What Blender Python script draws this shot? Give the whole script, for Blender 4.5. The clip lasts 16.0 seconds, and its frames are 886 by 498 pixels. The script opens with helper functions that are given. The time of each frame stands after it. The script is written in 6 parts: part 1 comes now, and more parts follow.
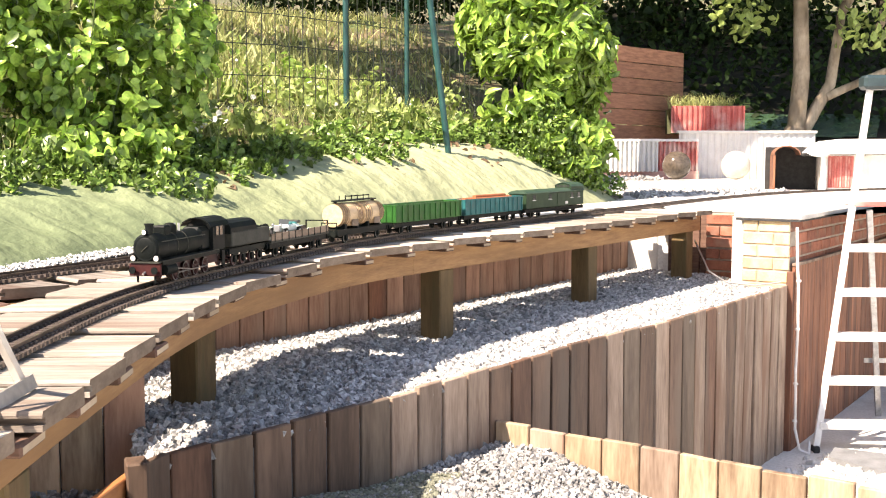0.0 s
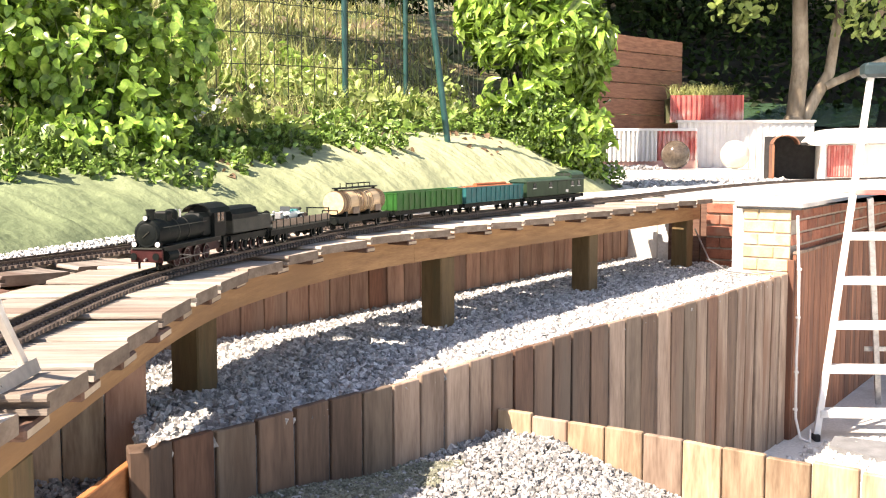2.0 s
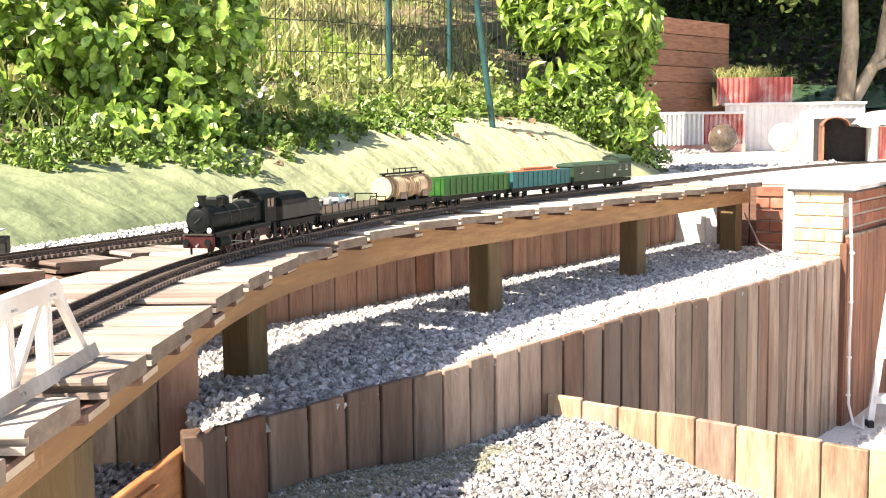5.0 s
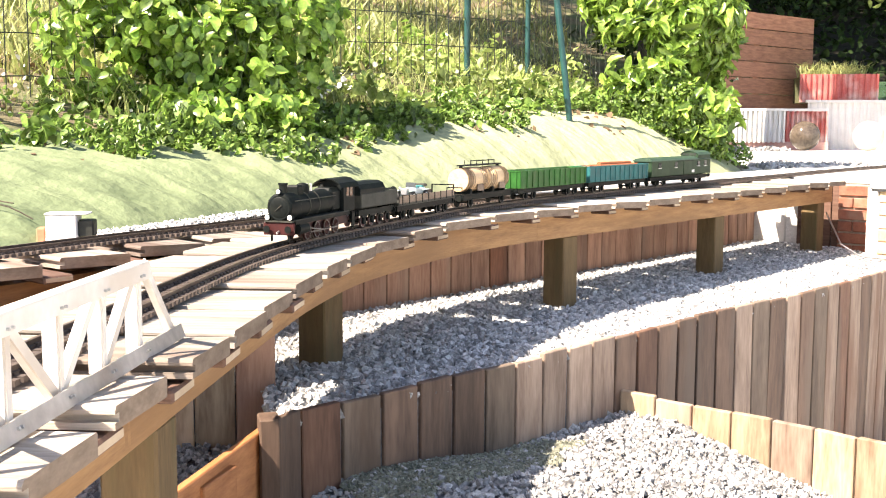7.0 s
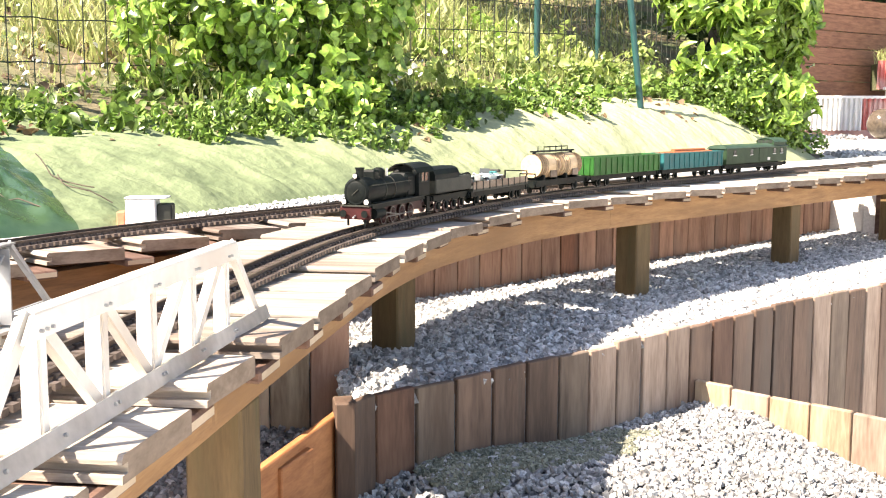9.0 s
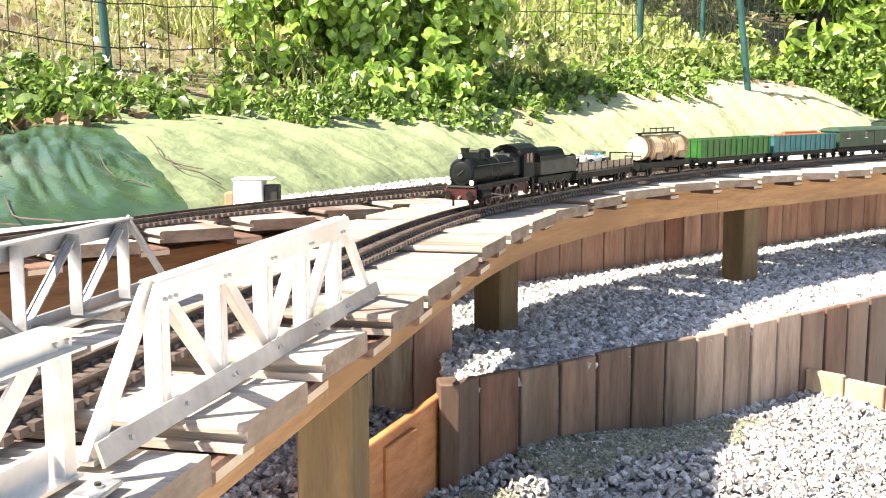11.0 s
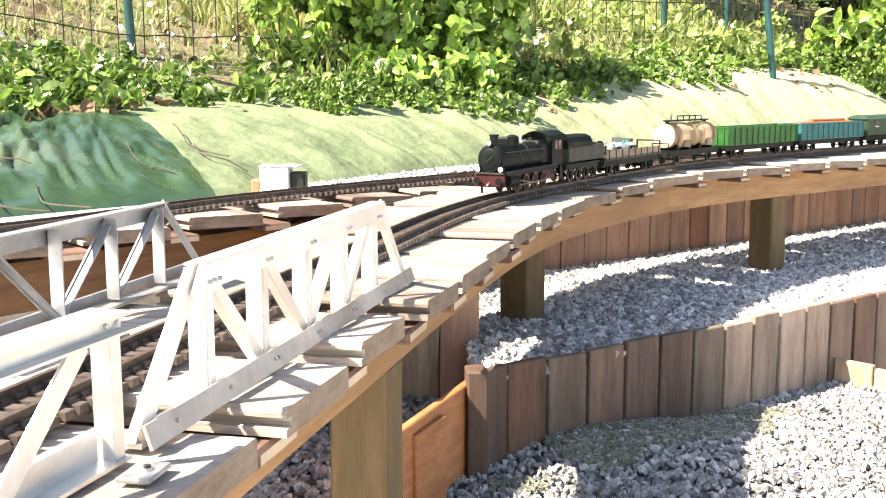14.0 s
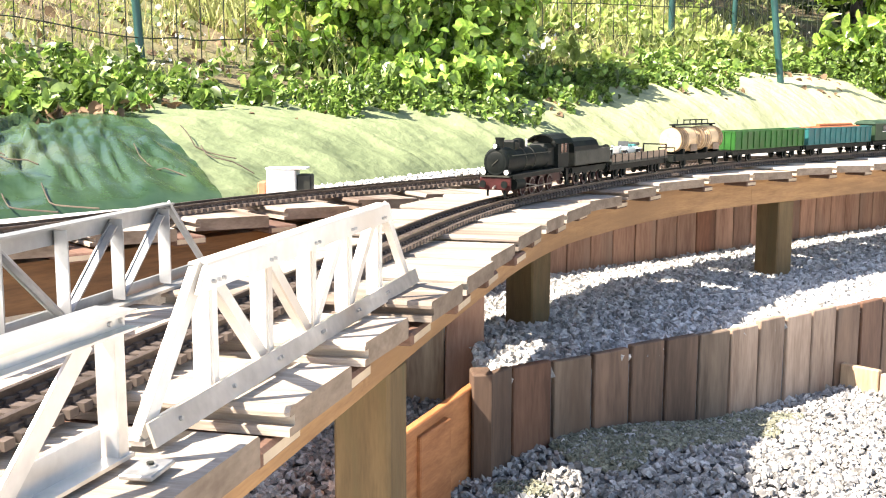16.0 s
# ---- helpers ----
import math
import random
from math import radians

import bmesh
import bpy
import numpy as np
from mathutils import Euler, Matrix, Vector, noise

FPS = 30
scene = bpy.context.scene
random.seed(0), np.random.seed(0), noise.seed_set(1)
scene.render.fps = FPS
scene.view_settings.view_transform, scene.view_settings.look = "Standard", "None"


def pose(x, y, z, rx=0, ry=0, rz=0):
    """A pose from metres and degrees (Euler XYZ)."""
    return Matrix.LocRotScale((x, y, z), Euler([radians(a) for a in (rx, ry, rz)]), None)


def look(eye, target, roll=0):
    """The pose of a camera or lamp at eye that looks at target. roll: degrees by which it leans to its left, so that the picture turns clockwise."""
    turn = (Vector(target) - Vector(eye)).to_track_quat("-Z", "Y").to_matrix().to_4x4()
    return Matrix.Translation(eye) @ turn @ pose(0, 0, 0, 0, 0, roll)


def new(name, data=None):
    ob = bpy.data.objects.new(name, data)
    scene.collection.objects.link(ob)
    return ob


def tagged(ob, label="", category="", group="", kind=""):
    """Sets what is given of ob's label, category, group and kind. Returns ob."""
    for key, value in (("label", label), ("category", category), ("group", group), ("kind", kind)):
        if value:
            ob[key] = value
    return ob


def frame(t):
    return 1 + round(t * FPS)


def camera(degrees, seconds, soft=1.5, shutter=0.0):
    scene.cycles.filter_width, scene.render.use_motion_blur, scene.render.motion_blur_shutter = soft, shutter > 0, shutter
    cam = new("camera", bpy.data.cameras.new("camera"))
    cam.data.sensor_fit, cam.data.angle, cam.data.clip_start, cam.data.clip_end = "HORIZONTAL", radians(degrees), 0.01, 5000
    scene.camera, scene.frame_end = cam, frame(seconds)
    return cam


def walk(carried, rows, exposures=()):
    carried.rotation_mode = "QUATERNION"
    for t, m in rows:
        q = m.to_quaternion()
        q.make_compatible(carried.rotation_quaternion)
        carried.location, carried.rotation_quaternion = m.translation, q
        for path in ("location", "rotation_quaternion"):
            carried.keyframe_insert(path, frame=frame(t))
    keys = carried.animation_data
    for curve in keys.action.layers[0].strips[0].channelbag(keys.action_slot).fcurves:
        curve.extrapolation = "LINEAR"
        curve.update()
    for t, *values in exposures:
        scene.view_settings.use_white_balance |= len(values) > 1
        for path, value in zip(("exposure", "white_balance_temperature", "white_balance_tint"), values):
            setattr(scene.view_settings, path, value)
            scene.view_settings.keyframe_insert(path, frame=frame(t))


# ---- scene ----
EXPOSURE = 1.45
cam = camera(45.5, 16.0, soft=1.1)
PATH = [
    (0, (-0.113, -0.016, 1.334), (-0.074, 1.976, 1.16), -0.0),
    (0.5, (-0.13, 0.005, 1.323), (-0.081, 1.997, 1.144), -0.2),
    (1, (-0.131, 0.003, 1.323), (-0.086, 1.994, 1.139), 0.0),
    (1.5, (-0.132, 0.013, 1.319), (-0.087, 2.003, 1.128), 0.0),
    (2, (-0.128, 0.001, 1.318), (-0.084, 1.991, 1.128), -0.1),
    (2.5, (-0.137, 0.006, 1.318), (-0.097, 1.996, 1.124), -0.1),
    (3, (-0.148, 0.02, 1.312), (-0.106, 2.01, 1.115), -0.2),
    (3.5, (-0.147, 0.012, 1.313), (-0.113, 2.002, 1.111), -0.3),
    (6, (-0.148, 0.02, 1.307), (-0.254, 2.005, 1.085), -0.6),
    (6.5, (-0.157, 0.021, 1.306), (-0.298, 2.003, 1.08), -0.3),
    (7, (-0.161, 0.011, 1.307), (-0.333, 1.991, 1.08), 0.2),
    (7.5, (-0.172, 0.018, 1.304), (-0.371, 1.994, 1.072), 0.6),
    (8, (-0.18, 0.021, 1.295), (-0.405, 1.993, 1.048), 0.5),
    (8.5, (-0.186, 0.016, 1.296), (-0.448, 1.982, 1.038), 0.5),
    (9, (-0.193, 0.02, 1.296), (-0.484, 1.983, 1.048), 0.2),
    (9.5, (-0.202, 0.027, 1.291), (-0.539, 1.982, 1.042), -0.0),
    (10, (-0.205, 0.029, 1.287), (-0.612, 1.971, 1.034), -0.3),
    (12.5, (-0.239, 0.042, 1.274), (-0.732, 1.958, 0.978), 0.1),
    (13, (-0.241, 0.035, 1.276), (-0.741, 1.95, 0.989), 0.2),
    (13.5, (-0.246, 0.038, 1.273), (-0.748, 1.953, 0.985), -0.0),
    (14, (-0.244, 0.038, 1.273), (-0.746, 1.952, 0.98), -0.1),
    (14.5, (-0.237, 0.031, 1.273), (-0.751, 1.943, 0.989), -0.2),
    (15, (-0.239, 0.03, 1.273), (-0.762, 1.94, 0.995), -0.1),
    (15.5, (-0.241, 0.035, 1.271), (-0.757, 1.947, 0.994), -0.1),
    (16, (-0.239, 0.034, 1.271), (-0.754, 1.945, 0.985), 0.1),
]
walk(cam, [(t, look(eye, target, roll)) for t, eye, target, roll in PATH], [(0.0, EXPOSURE + 0.03, 7500, 19), (3.5, EXPOSURE + 0.08, 7500, 19), (6.0, EXPOSURE + 0.28, 7350, 18), (10.0, EXPOSURE + 0.42, 7300, 16), (16.0, EXPOSURE + 0.42, 7200, 15)])

# ---- light ----
SUN = Vector((-0.72, -0.52, 1.00)).normalized()
world = bpy.data.worlds.new("world")
scene.world = world
world.use_nodes = True
sky = world.node_tree.nodes.new("ShaderNodeTexSky")
sky.sky_type, sky.sun_disc = "NISHITA", False
sky.sun_elevation, sky.sun_rotation = math.asin(SUN.z), math.atan2(SUN.x, SUN.y)
world.node_tree.links.new(sky.outputs[0], world.node_tree.nodes["Background"].inputs[0])
world.node_tree.nodes["Background"].inputs[1].default_value = 0.105
sun = new("sun", bpy.data.lights.new("sun", "SUN"))
sun.data.energy, sun.data.angle, sun.data.color = 5.0, radians(0.5), (1.0, 0.95, 0.86)
sun.matrix_world = look(SUN * 30, (0, 0, 0))


# ---- materials ----
def mat(name, a, b, scale=8.0, rough=0.8, metal=0.0, bump=0.3, stretch=(1, 1, 1), fine=60.0, vary=0.25, dirt=None, dirt_scale=2.5,
        dirt_low=0.52, island=False, spec=0.5, trans=0.0, dist=0.01, lit_fade=None):
    """A surface of two tones, broken at two scales, with relief, stains and a change from piece to piece."""
    m = bpy.data.materials.new(name)
    m.use_nodes = True
    n, l = m.node_tree.nodes, m.node_tree.links
    p = n["Principled BSDF"]
    p.inputs["Roughness"].default_value, p.inputs["Metallic"].default_value = rough, metal
    p.inputs["Specular IOR Level"].default_value = spec
    tc = n.new("ShaderNodeTexCoord")
    info = n.new("ShaderNodeNewGeometry" if island else "ShaderNodeObjectInfo")
    rnd = info.outputs["Random Per Island" if island else "Random"]
    mp = n.new("ShaderNodeMapping")
    mp.inputs["Scale"].default_value = stretch
    off = n.new("ShaderNodeMath")
    off.operation = "MULTIPLY"
    off.inputs[1].default_value = 37.0
    l.new(rnd, off.inputs[0])
    l.new(tc.outputs["Object"], mp.inputs["Vector"])
    if not island:
        l.new(off.outputs[0], mp.inputs["Location"])
    n1, n2 = n.new("ShaderNodeTexNoise"), n.new("ShaderNodeTexNoise")
    n1.inputs["Scale"].default_value, n2.inputs["Scale"].default_value = scale, fine
    n1.inputs["Detail"].default_value, n2.inputs["Detail"].default_value = 5, 3
    for t in (n1, n2):
        l.new(mp.outputs[0], t.inputs["Vector"])
    add = n.new("ShaderNodeMath")
    add.operation = "MULTIPLY_ADD"
    add.inputs[1].default_value = 0.45
    l.new(n2.outputs[0], add.inputs[0])
    l.new(n1.outputs[0], add.inputs[2])
    ramp = n.new("ShaderNodeValToRGB")
    ramp.color_ramp.elements[0].position, ramp.color_ramp.elements[1].position = 0.45, 0.95
    ramp.color_ramp.elements[0].color, ramp.color_ramp.elements[1].color = (*a, 1), (*b, 1)
    l.new(add.outputs[0], ramp.inputs[0])
    col = ramp.outputs[0]
    if dirt:
        n3 = n.new("ShaderNodeTexNoise")
        n3.inputs["Scale"].default_value, n3.inputs["Detail"].default_value = dirt_scale, 6
        l.new(tc.outputs["Object"] if island else mp.outputs[0], n3.inputs["Vector"])
        r3 = n.new("ShaderNodeValToRGB")
        r3.color_ramp.elements[0].position, r3.color_ramp.elements[1].position = dirt_low, dirt_low + 0.18
        l.new(n3.outputs[0], r3.inputs[0])
        mx = n.new("ShaderNodeMix")
        mx.data_type = "RGBA"
        mx.inputs[7].default_value = (*dirt, 1)
        l.new(r3.outputs[0], mx.inputs[0])
        l.new(col, mx.inputs[6])
        col = mx.outputs[2]
    # Blend to a paler tone along y, for sunlight put into the colour.
    if lit_fade:
        tone, y0, y1 = lit_fade
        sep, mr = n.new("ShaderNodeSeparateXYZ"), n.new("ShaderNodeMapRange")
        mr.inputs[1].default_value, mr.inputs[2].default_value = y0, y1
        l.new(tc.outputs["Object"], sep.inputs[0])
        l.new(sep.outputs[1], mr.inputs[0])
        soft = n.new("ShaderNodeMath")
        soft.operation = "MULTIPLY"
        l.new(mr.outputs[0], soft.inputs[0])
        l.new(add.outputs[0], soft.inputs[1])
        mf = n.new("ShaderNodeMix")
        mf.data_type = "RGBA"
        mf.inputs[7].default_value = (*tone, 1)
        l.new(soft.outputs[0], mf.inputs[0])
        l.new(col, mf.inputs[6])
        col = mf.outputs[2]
    if vary:
        hs = n.new("ShaderNodeHueSaturation")
        mr = n.new("ShaderNodeMapRange")
        mr.inputs[3].default_value, mr.inputs[4].default_value = 1 - vary, 1 + vary
        l.new(rnd, mr.inputs[0])
        l.new(mr.outputs[0], hs.inputs["Value"])
        l.new(col, hs.inputs["Color"])
        col = hs.outputs[0]
    l.new(col, p.inputs["Base Color"])
    if bump:
        bp = n.new("ShaderNodeBump")
        bp.inputs["Strength"].default_value, bp.inputs["Distance"].default_value = bump, dist
        l.new(add.outputs[0], bp.inputs["Height"])
        l.new(bp.outputs[0], p.inputs["Normal"])
    if trans:
        tr = n.new("ShaderNodeBsdfTranslucent")
        mxs = n.new("ShaderNodeMixShader")
        mxs.inputs[0].default_value = trans
        l.new(col, tr.inputs[0])
        l.new(p.outputs[0], mxs.inputs[1])
        l.new(tr.outputs[0], mxs.inputs[2])
        l.new(mxs.outputs[0], n["Material Output"].inputs[0])
    return m


DECK = mat("weathered_pine", (0.20, 0.165, 0.13), (0.54, 0.475, 0.40), 4, 0.85, bump=0.45, stretch=(1.0, 11, 11), fine=34, vary=0.30, dirt=(0.24, 0.165, 0.12), dirt_scale=0.9, dirt_low=0.54, dist=0.004)
DECK_OLD = mat("old_pine", (0.15, 0.12, 0.095), (0.44, 0.38, 0.32), 4, 0.85, bump=0.45, stretch=(1.0, 11, 11), fine=34, vary=0.34, dirt=(0.17, 0.11, 0.08), dirt_scale=0.9, dirt_low=0.52, dist=0.004)
# End grain of the planks; their shadow side is partly in this darker colour.
END = mat("weathered_end_grain", (0.13, 0.09, 0.06), (0.27, 0.205, 0.15), 7, 0.9, bump=0.3, stretch=(2, 2, 5), fine=40, vary=0.2, dist=0.002)
CREAM = mat("pale_cut_end", (0.36, 0.27, 0.18), (0.52, 0.42, 0.30), 9, 0.85, bump=0.2, fine=40, vary=0.2, dist=0.002)
# Darker copy of the beam stain: shade below the rear planks is in its colour.
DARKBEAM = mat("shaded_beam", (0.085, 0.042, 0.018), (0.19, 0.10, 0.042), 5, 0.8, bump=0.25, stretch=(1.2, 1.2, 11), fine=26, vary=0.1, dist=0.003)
# Dark brown under-planks; the shade of the gaps is partly in this colour.
UNDER = mat("dark_under_plank", (0.075, 0.036, 0.024), (0.17, 0.095, 0.065), 5, 0.85, bump=0.35, stretch=(1.5, 14, 14), fine=30, vary=0.2, dist=0.004)
BEAM = mat("stained_beam", (0.23, 0.115, 0.045), (0.42, 0.235, 0.10), 5, 0.7, bump=0.25, stretch=(1.2, 1.2, 11), fine=26, vary=0.10, dirt=(0.24, 0.125, 0.05), dirt_scale=0.8, dist=0.003)
POST = mat("treated_post", (0.092, 0.058, 0.022), (0.18, 0.115, 0.05), 5, 0.8, bump=0.25, stretch=(10, 10, 1.5), fine=26, vary=0.12, dirt=(0.10, 0.075, 0.03), dist=0.003)
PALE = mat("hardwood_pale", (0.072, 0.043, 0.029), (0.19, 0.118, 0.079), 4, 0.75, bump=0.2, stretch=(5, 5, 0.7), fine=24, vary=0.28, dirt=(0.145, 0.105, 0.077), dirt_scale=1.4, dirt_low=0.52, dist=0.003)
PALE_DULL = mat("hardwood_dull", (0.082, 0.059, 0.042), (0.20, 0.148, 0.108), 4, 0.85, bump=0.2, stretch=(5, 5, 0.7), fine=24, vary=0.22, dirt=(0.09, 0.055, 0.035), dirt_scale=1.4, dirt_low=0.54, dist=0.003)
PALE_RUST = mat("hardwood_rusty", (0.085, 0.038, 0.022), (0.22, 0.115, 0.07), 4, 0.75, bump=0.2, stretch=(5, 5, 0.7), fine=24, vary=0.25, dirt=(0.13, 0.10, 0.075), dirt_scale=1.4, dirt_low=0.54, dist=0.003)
PALE_WARM = mat("hardwood_warm", (0.20, 0.095, 0.06), (0.47, 0.275, 0.19), 4, 0.75, bump=0.2, stretch=(5, 5, 0.7), fine=24, vary=0.28, dirt=(0.32, 0.215, 0.16), dirt_scale=1.4, dirt_low=0.52, dist=0.003)
PALE_RED = mat("hardwood_red", (0.12, 0.042, 0.022), (0.34, 0.145, 0.078), 4, 0.7, bump=0.2, stretch=(5, 5, 0.7), fine=24, vary=0.32, dirt=(0.10, 0.045, 0.028), dirt_scale=1.2, dist=0.003)
PALE_GREY = mat("hardwood_greyed", (0.165, 0.11, 0.078), (0.41, 0.305, 0.23), 4, 0.85, bump=0.2, stretch=(5, 5, 0.7), fine=24, vary=0.2, dirt=(0.21, 0.12, 0.078), dirt_scale=1.3, dist=0.003)
# Paler copy of the pales: sun and dapple put into its tones and stains.
PALE_LIT = mat("sunlit_hardwood", (0.17, 0.10, 0.058), (0.52, 0.39, 0.255), 3.5, 0.8, bump=0.22, stretch=(5, 5, 0.8), fine=24, vary=0.3, dirt=(0.19, 0.105, 0.06), dirt_scale=2.2, dirt_low=0.55, dist=0.003)
ORANGE = mat("oiled_board", (0.30, 0.105, 0.035), (0.50, 0.215, 0.085), 5, 0.6, bump=0.2, stretch=(2, 9, 9), fine=28, vary=0.1, dist=0.003)
PANEL = mat("fence_panel_wood", (0.17, 0.072, 0.042), (0.36, 0.175, 0.105), 5, 0.75, bump=0.25, stretch=(1.5, 9, 9), fine=28, vary=0.2, dist=0.004)
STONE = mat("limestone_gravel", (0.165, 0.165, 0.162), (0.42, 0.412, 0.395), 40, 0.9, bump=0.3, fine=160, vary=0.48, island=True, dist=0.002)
# Brighter copy of the gravel, with sunlight put into its colour.
STONE_U = mat("sunlit_gravel", (0.21, 0.21, 0.207), (0.58, 0.57, 0.55), 40, 0.9, bump=0.3, fine=160, vary=0.5, island=True, dist=0.002)
STONE_W = mat("pale_gravel", (0.50, 0.49, 0.46), (0.72, 0.70, 0.66), 40, 0.9, bump=0.3, fine=160, vary=0.3, island=True, dist=0.002)
# Dark ground: the shade in the gaps between the stones is in its colour.
BED = mat("gravel_bed", (0.07, 0.07, 0.072), (0.20, 0.20, 0.20), 55, 0.95, bump=0.9, fine=140, vary=0, dist=0.015)
BED_W = mat("pale_ground", (0.56, 0.545, 0.51), (0.76, 0.745, 0.71), 60, 0.95, bump=0.5, fine=150, vary=0, dirt=(0.5, 0.47, 0.42), dist=0.006)
MOSS = mat("moss", (0.12, 0.13, 0.095), (0.26, 0.26, 0.195), 22, 1.0, bump=0.6, fine=120, vary=0.4, island=True, dist=0.004)
# Green near, paler far: shade and sun on the bank are put into the colour.
TARP = mat("green_geotextile", (0.10, 0.135, 0.068), (0.205, 0.25, 0.133), 2.2, 0.8, bump=0.8, stretch=(1, 1, 1), fine=22, vary=0, dirt=(0.17, 0.205, 0.105), dirt_scale=1.1, dirt_low=0.56, dist=0.03, spec=0.3, lit_fade=((0.41, 0.42, 0.255), 4.3, 6.8))
TARP_G = mat("shiny_tarpaulin", (0.015, 0.043, 0.023), (0.052, 0.096, 0.047), 2.4, 0.24, bump=0.35, stretch=(1, 1, 1), fine=18, vary=0, dirt=(0.09, 0.115, 0.06), dirt_scale=1.6, dist=0.02, spec=0.35)
SOIL = mat("grassy_soil", (0.05, 0.04, 0.024), (0.22, 0.175, 0.10), 2.2, 1.0, bump=0.9, fine=26, vary=0, dirt=(0.075, 0.115, 0.035), dirt_scale=1.3, dirt_low=0.44, dist=0.05)
RAIL = mat("weathered_rail", (0.065, 0.048, 0.039), (0.16, 0.12, 0.095), 30, 0.5, 0.5, bump=0.2, fine=120, vary=0, dist=0.001)
SLEEPER = mat("brown_sleeper", (0.05, 0.038, 0.031), (0.115, 0.088, 0.072), 30, 0.7, bump=0.2, fine=100, vary=0.2, island=True, dist=0.001)
# Darker copy of the bare aluminium: the far truss's shaded face is in its colour.
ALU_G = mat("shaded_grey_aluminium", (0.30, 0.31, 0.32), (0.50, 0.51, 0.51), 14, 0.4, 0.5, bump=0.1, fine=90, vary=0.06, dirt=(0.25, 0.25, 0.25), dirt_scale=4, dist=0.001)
ALU = mat("bare_aluminium", (0.50, 0.50, 0.49), (0.72, 0.71, 0.69), 14, 0.33, 0.75, bump=0.1, fine=90, vary=0.06, dirt=(0.55, 0.52, 0.48), dirt_scale=4, dist=0.001)
CHORD = mat("weathered_tube", (0.30, 0.27, 0.24), (0.60, 0.555, 0.51), 9, 0.42, 0.35, bump=0.15, fine=60, vary=0.06, dirt=(0.30, 0.235, 0.19), dirt_scale=7, dirt_low=0.55, dist=0.001)
# Whiter copy of the bare aluminium: bright sun is put into its colour.
ALU_W = mat("sunlit_aluminium", (0.6, 0.565, 0.505), (0.8, 0.77, 0.71), 12, 0.6, 0.15, bump=0.15, fine=70, vary=0.06, dirt=(0.6, 0.53, 0.45), dirt_scale=5, dist=0.001)
STEEL = mat("galvanised_steel", (0.33, 0.33, 0.33), (0.58, 0.58, 0.57), 30, 0.4, 0.8, bump=0.1, fine=120, vary=0, dist=0.001)
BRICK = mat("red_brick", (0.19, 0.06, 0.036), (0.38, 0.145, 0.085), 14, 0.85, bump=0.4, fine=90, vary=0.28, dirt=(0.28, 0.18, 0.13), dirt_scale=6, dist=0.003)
# Paler copy of the red brick: sun on the pier's end is in its colour.
BRICK_Y = mat("sunlit_brick", (0.52, 0.34, 0.17), (0.72, 0.54, 0.31), 14, 0.85, bump=0.4, fine=90, vary=0.18, dirt=(0.66, 0.55, 0.40), dirt_scale=6, dist=0.003)
MORTAR = mat("mortar", (0.27, 0.225, 0.18), (0.43, 0.37, 0.30), 25, 0.95, bump=0.4, fine=120, vary=0, dist=0.003)
CONCRETE = mat("pale_concrete", (0.50, 0.48, 0.45), (0.70, 0.68, 0.63), 6, 0.9, bump=0.2, fine=80, vary=0.05, dirt=(0.42, 0.40, 0.37), dist=0.003)
WHITE = mat("white_paint", (0.68, 0.67, 0.64), (0.80, 0.79, 0.76), 8, 0.6, bump=0.08, fine=60, vary=0.04, dirt=(0.58, 0.56, 0.50), dirt_scale=3, dirt_low=0.58, dist=0.002)
REDP = mat("faded_red_paint", (0.42, 0.075, 0.065), (0.62, 0.19, 0.16), 8, 0.6, bump=0.1, fine=60, vary=0.06, dirt=(0.62, 0.42, 0.38), dirt_scale=4, dist=0.002)
PINKP = mat("pale_red_base", (0.42, 0.22, 0.19), (0.58, 0.36, 0.31), 8, 0.8, bump=0.15, fine=60, vary=0, dist=0.002)
GREENPOLE = mat("green_coated_steel", (0.006, 0.044, 0.040), (0.016, 0.082, 0.074), 12, 0.42, 0.0, bump=0.05, fine=90, vary=0, dist=0.001)
WIRE = mat("dark_wire", (0.015, 0.022, 0.014), (0.05, 0.06, 0.04), 20, 0.6, 0.3, bump=0, vary=0)
LEAF_W = mat("weed_leaf", (0.036, 0.09, 0.014), (0.25, 0.38, 0.085), 18, 0.38, bump=0.15, fine=70, vary=0.65, island=True, trans=0.28, dist=0.002)
LEAF = mat("bush_leaf", (0.05, 0.135, 0.015), (0.42, 0.61, 0.125), 16, 0.28, bump=0.15, fine=70, vary=0.6, island=True, trans=0.3, dist=0.002)
LEAF2 = mat("laurel_leaf", (0.05, 0.125, 0.014), (0.36, 0.53, 0.10), 12, 0.26, bump=0.1, fine=60, vary=0.58, island=True, trans=0.25, dist=0.002)
# Near-black leaf: the deep shade of the wood is put into its colour.
LEAF_D = mat("shaded_woodland_leaf", (0.006, 0.019, 0.005), (0.030, 0.06, 0.013), 12, 0.7, bump=0.1, fine=50, vary=0.5, island=True, trans=0.12, dist=0.002, spec=0.2)
LEAF_Y = mat("yellow_green_leaf", (0.15, 0.235, 0.045), (0.44, 0.53, 0.17), 12, 0.5, bump=0.1, fine=50, vary=0.45, island=True, trans=0.35, dist=0.002)
DRY = mat("dry_leaf", (0.09, 0.055, 0.028), (0.25, 0.17, 0.10), 20, 0.8, bump=0.1, fine=60, vary=0.35, island=True, trans=0.15, dist=0.002)
GRASS = mat("grass_blade", (0.16, 0.21, 0.05), (0.53, 0.54, 0.23), 6, 0.6, bump=0, fine=40, vary=0.45, island=True, trans=0.35)
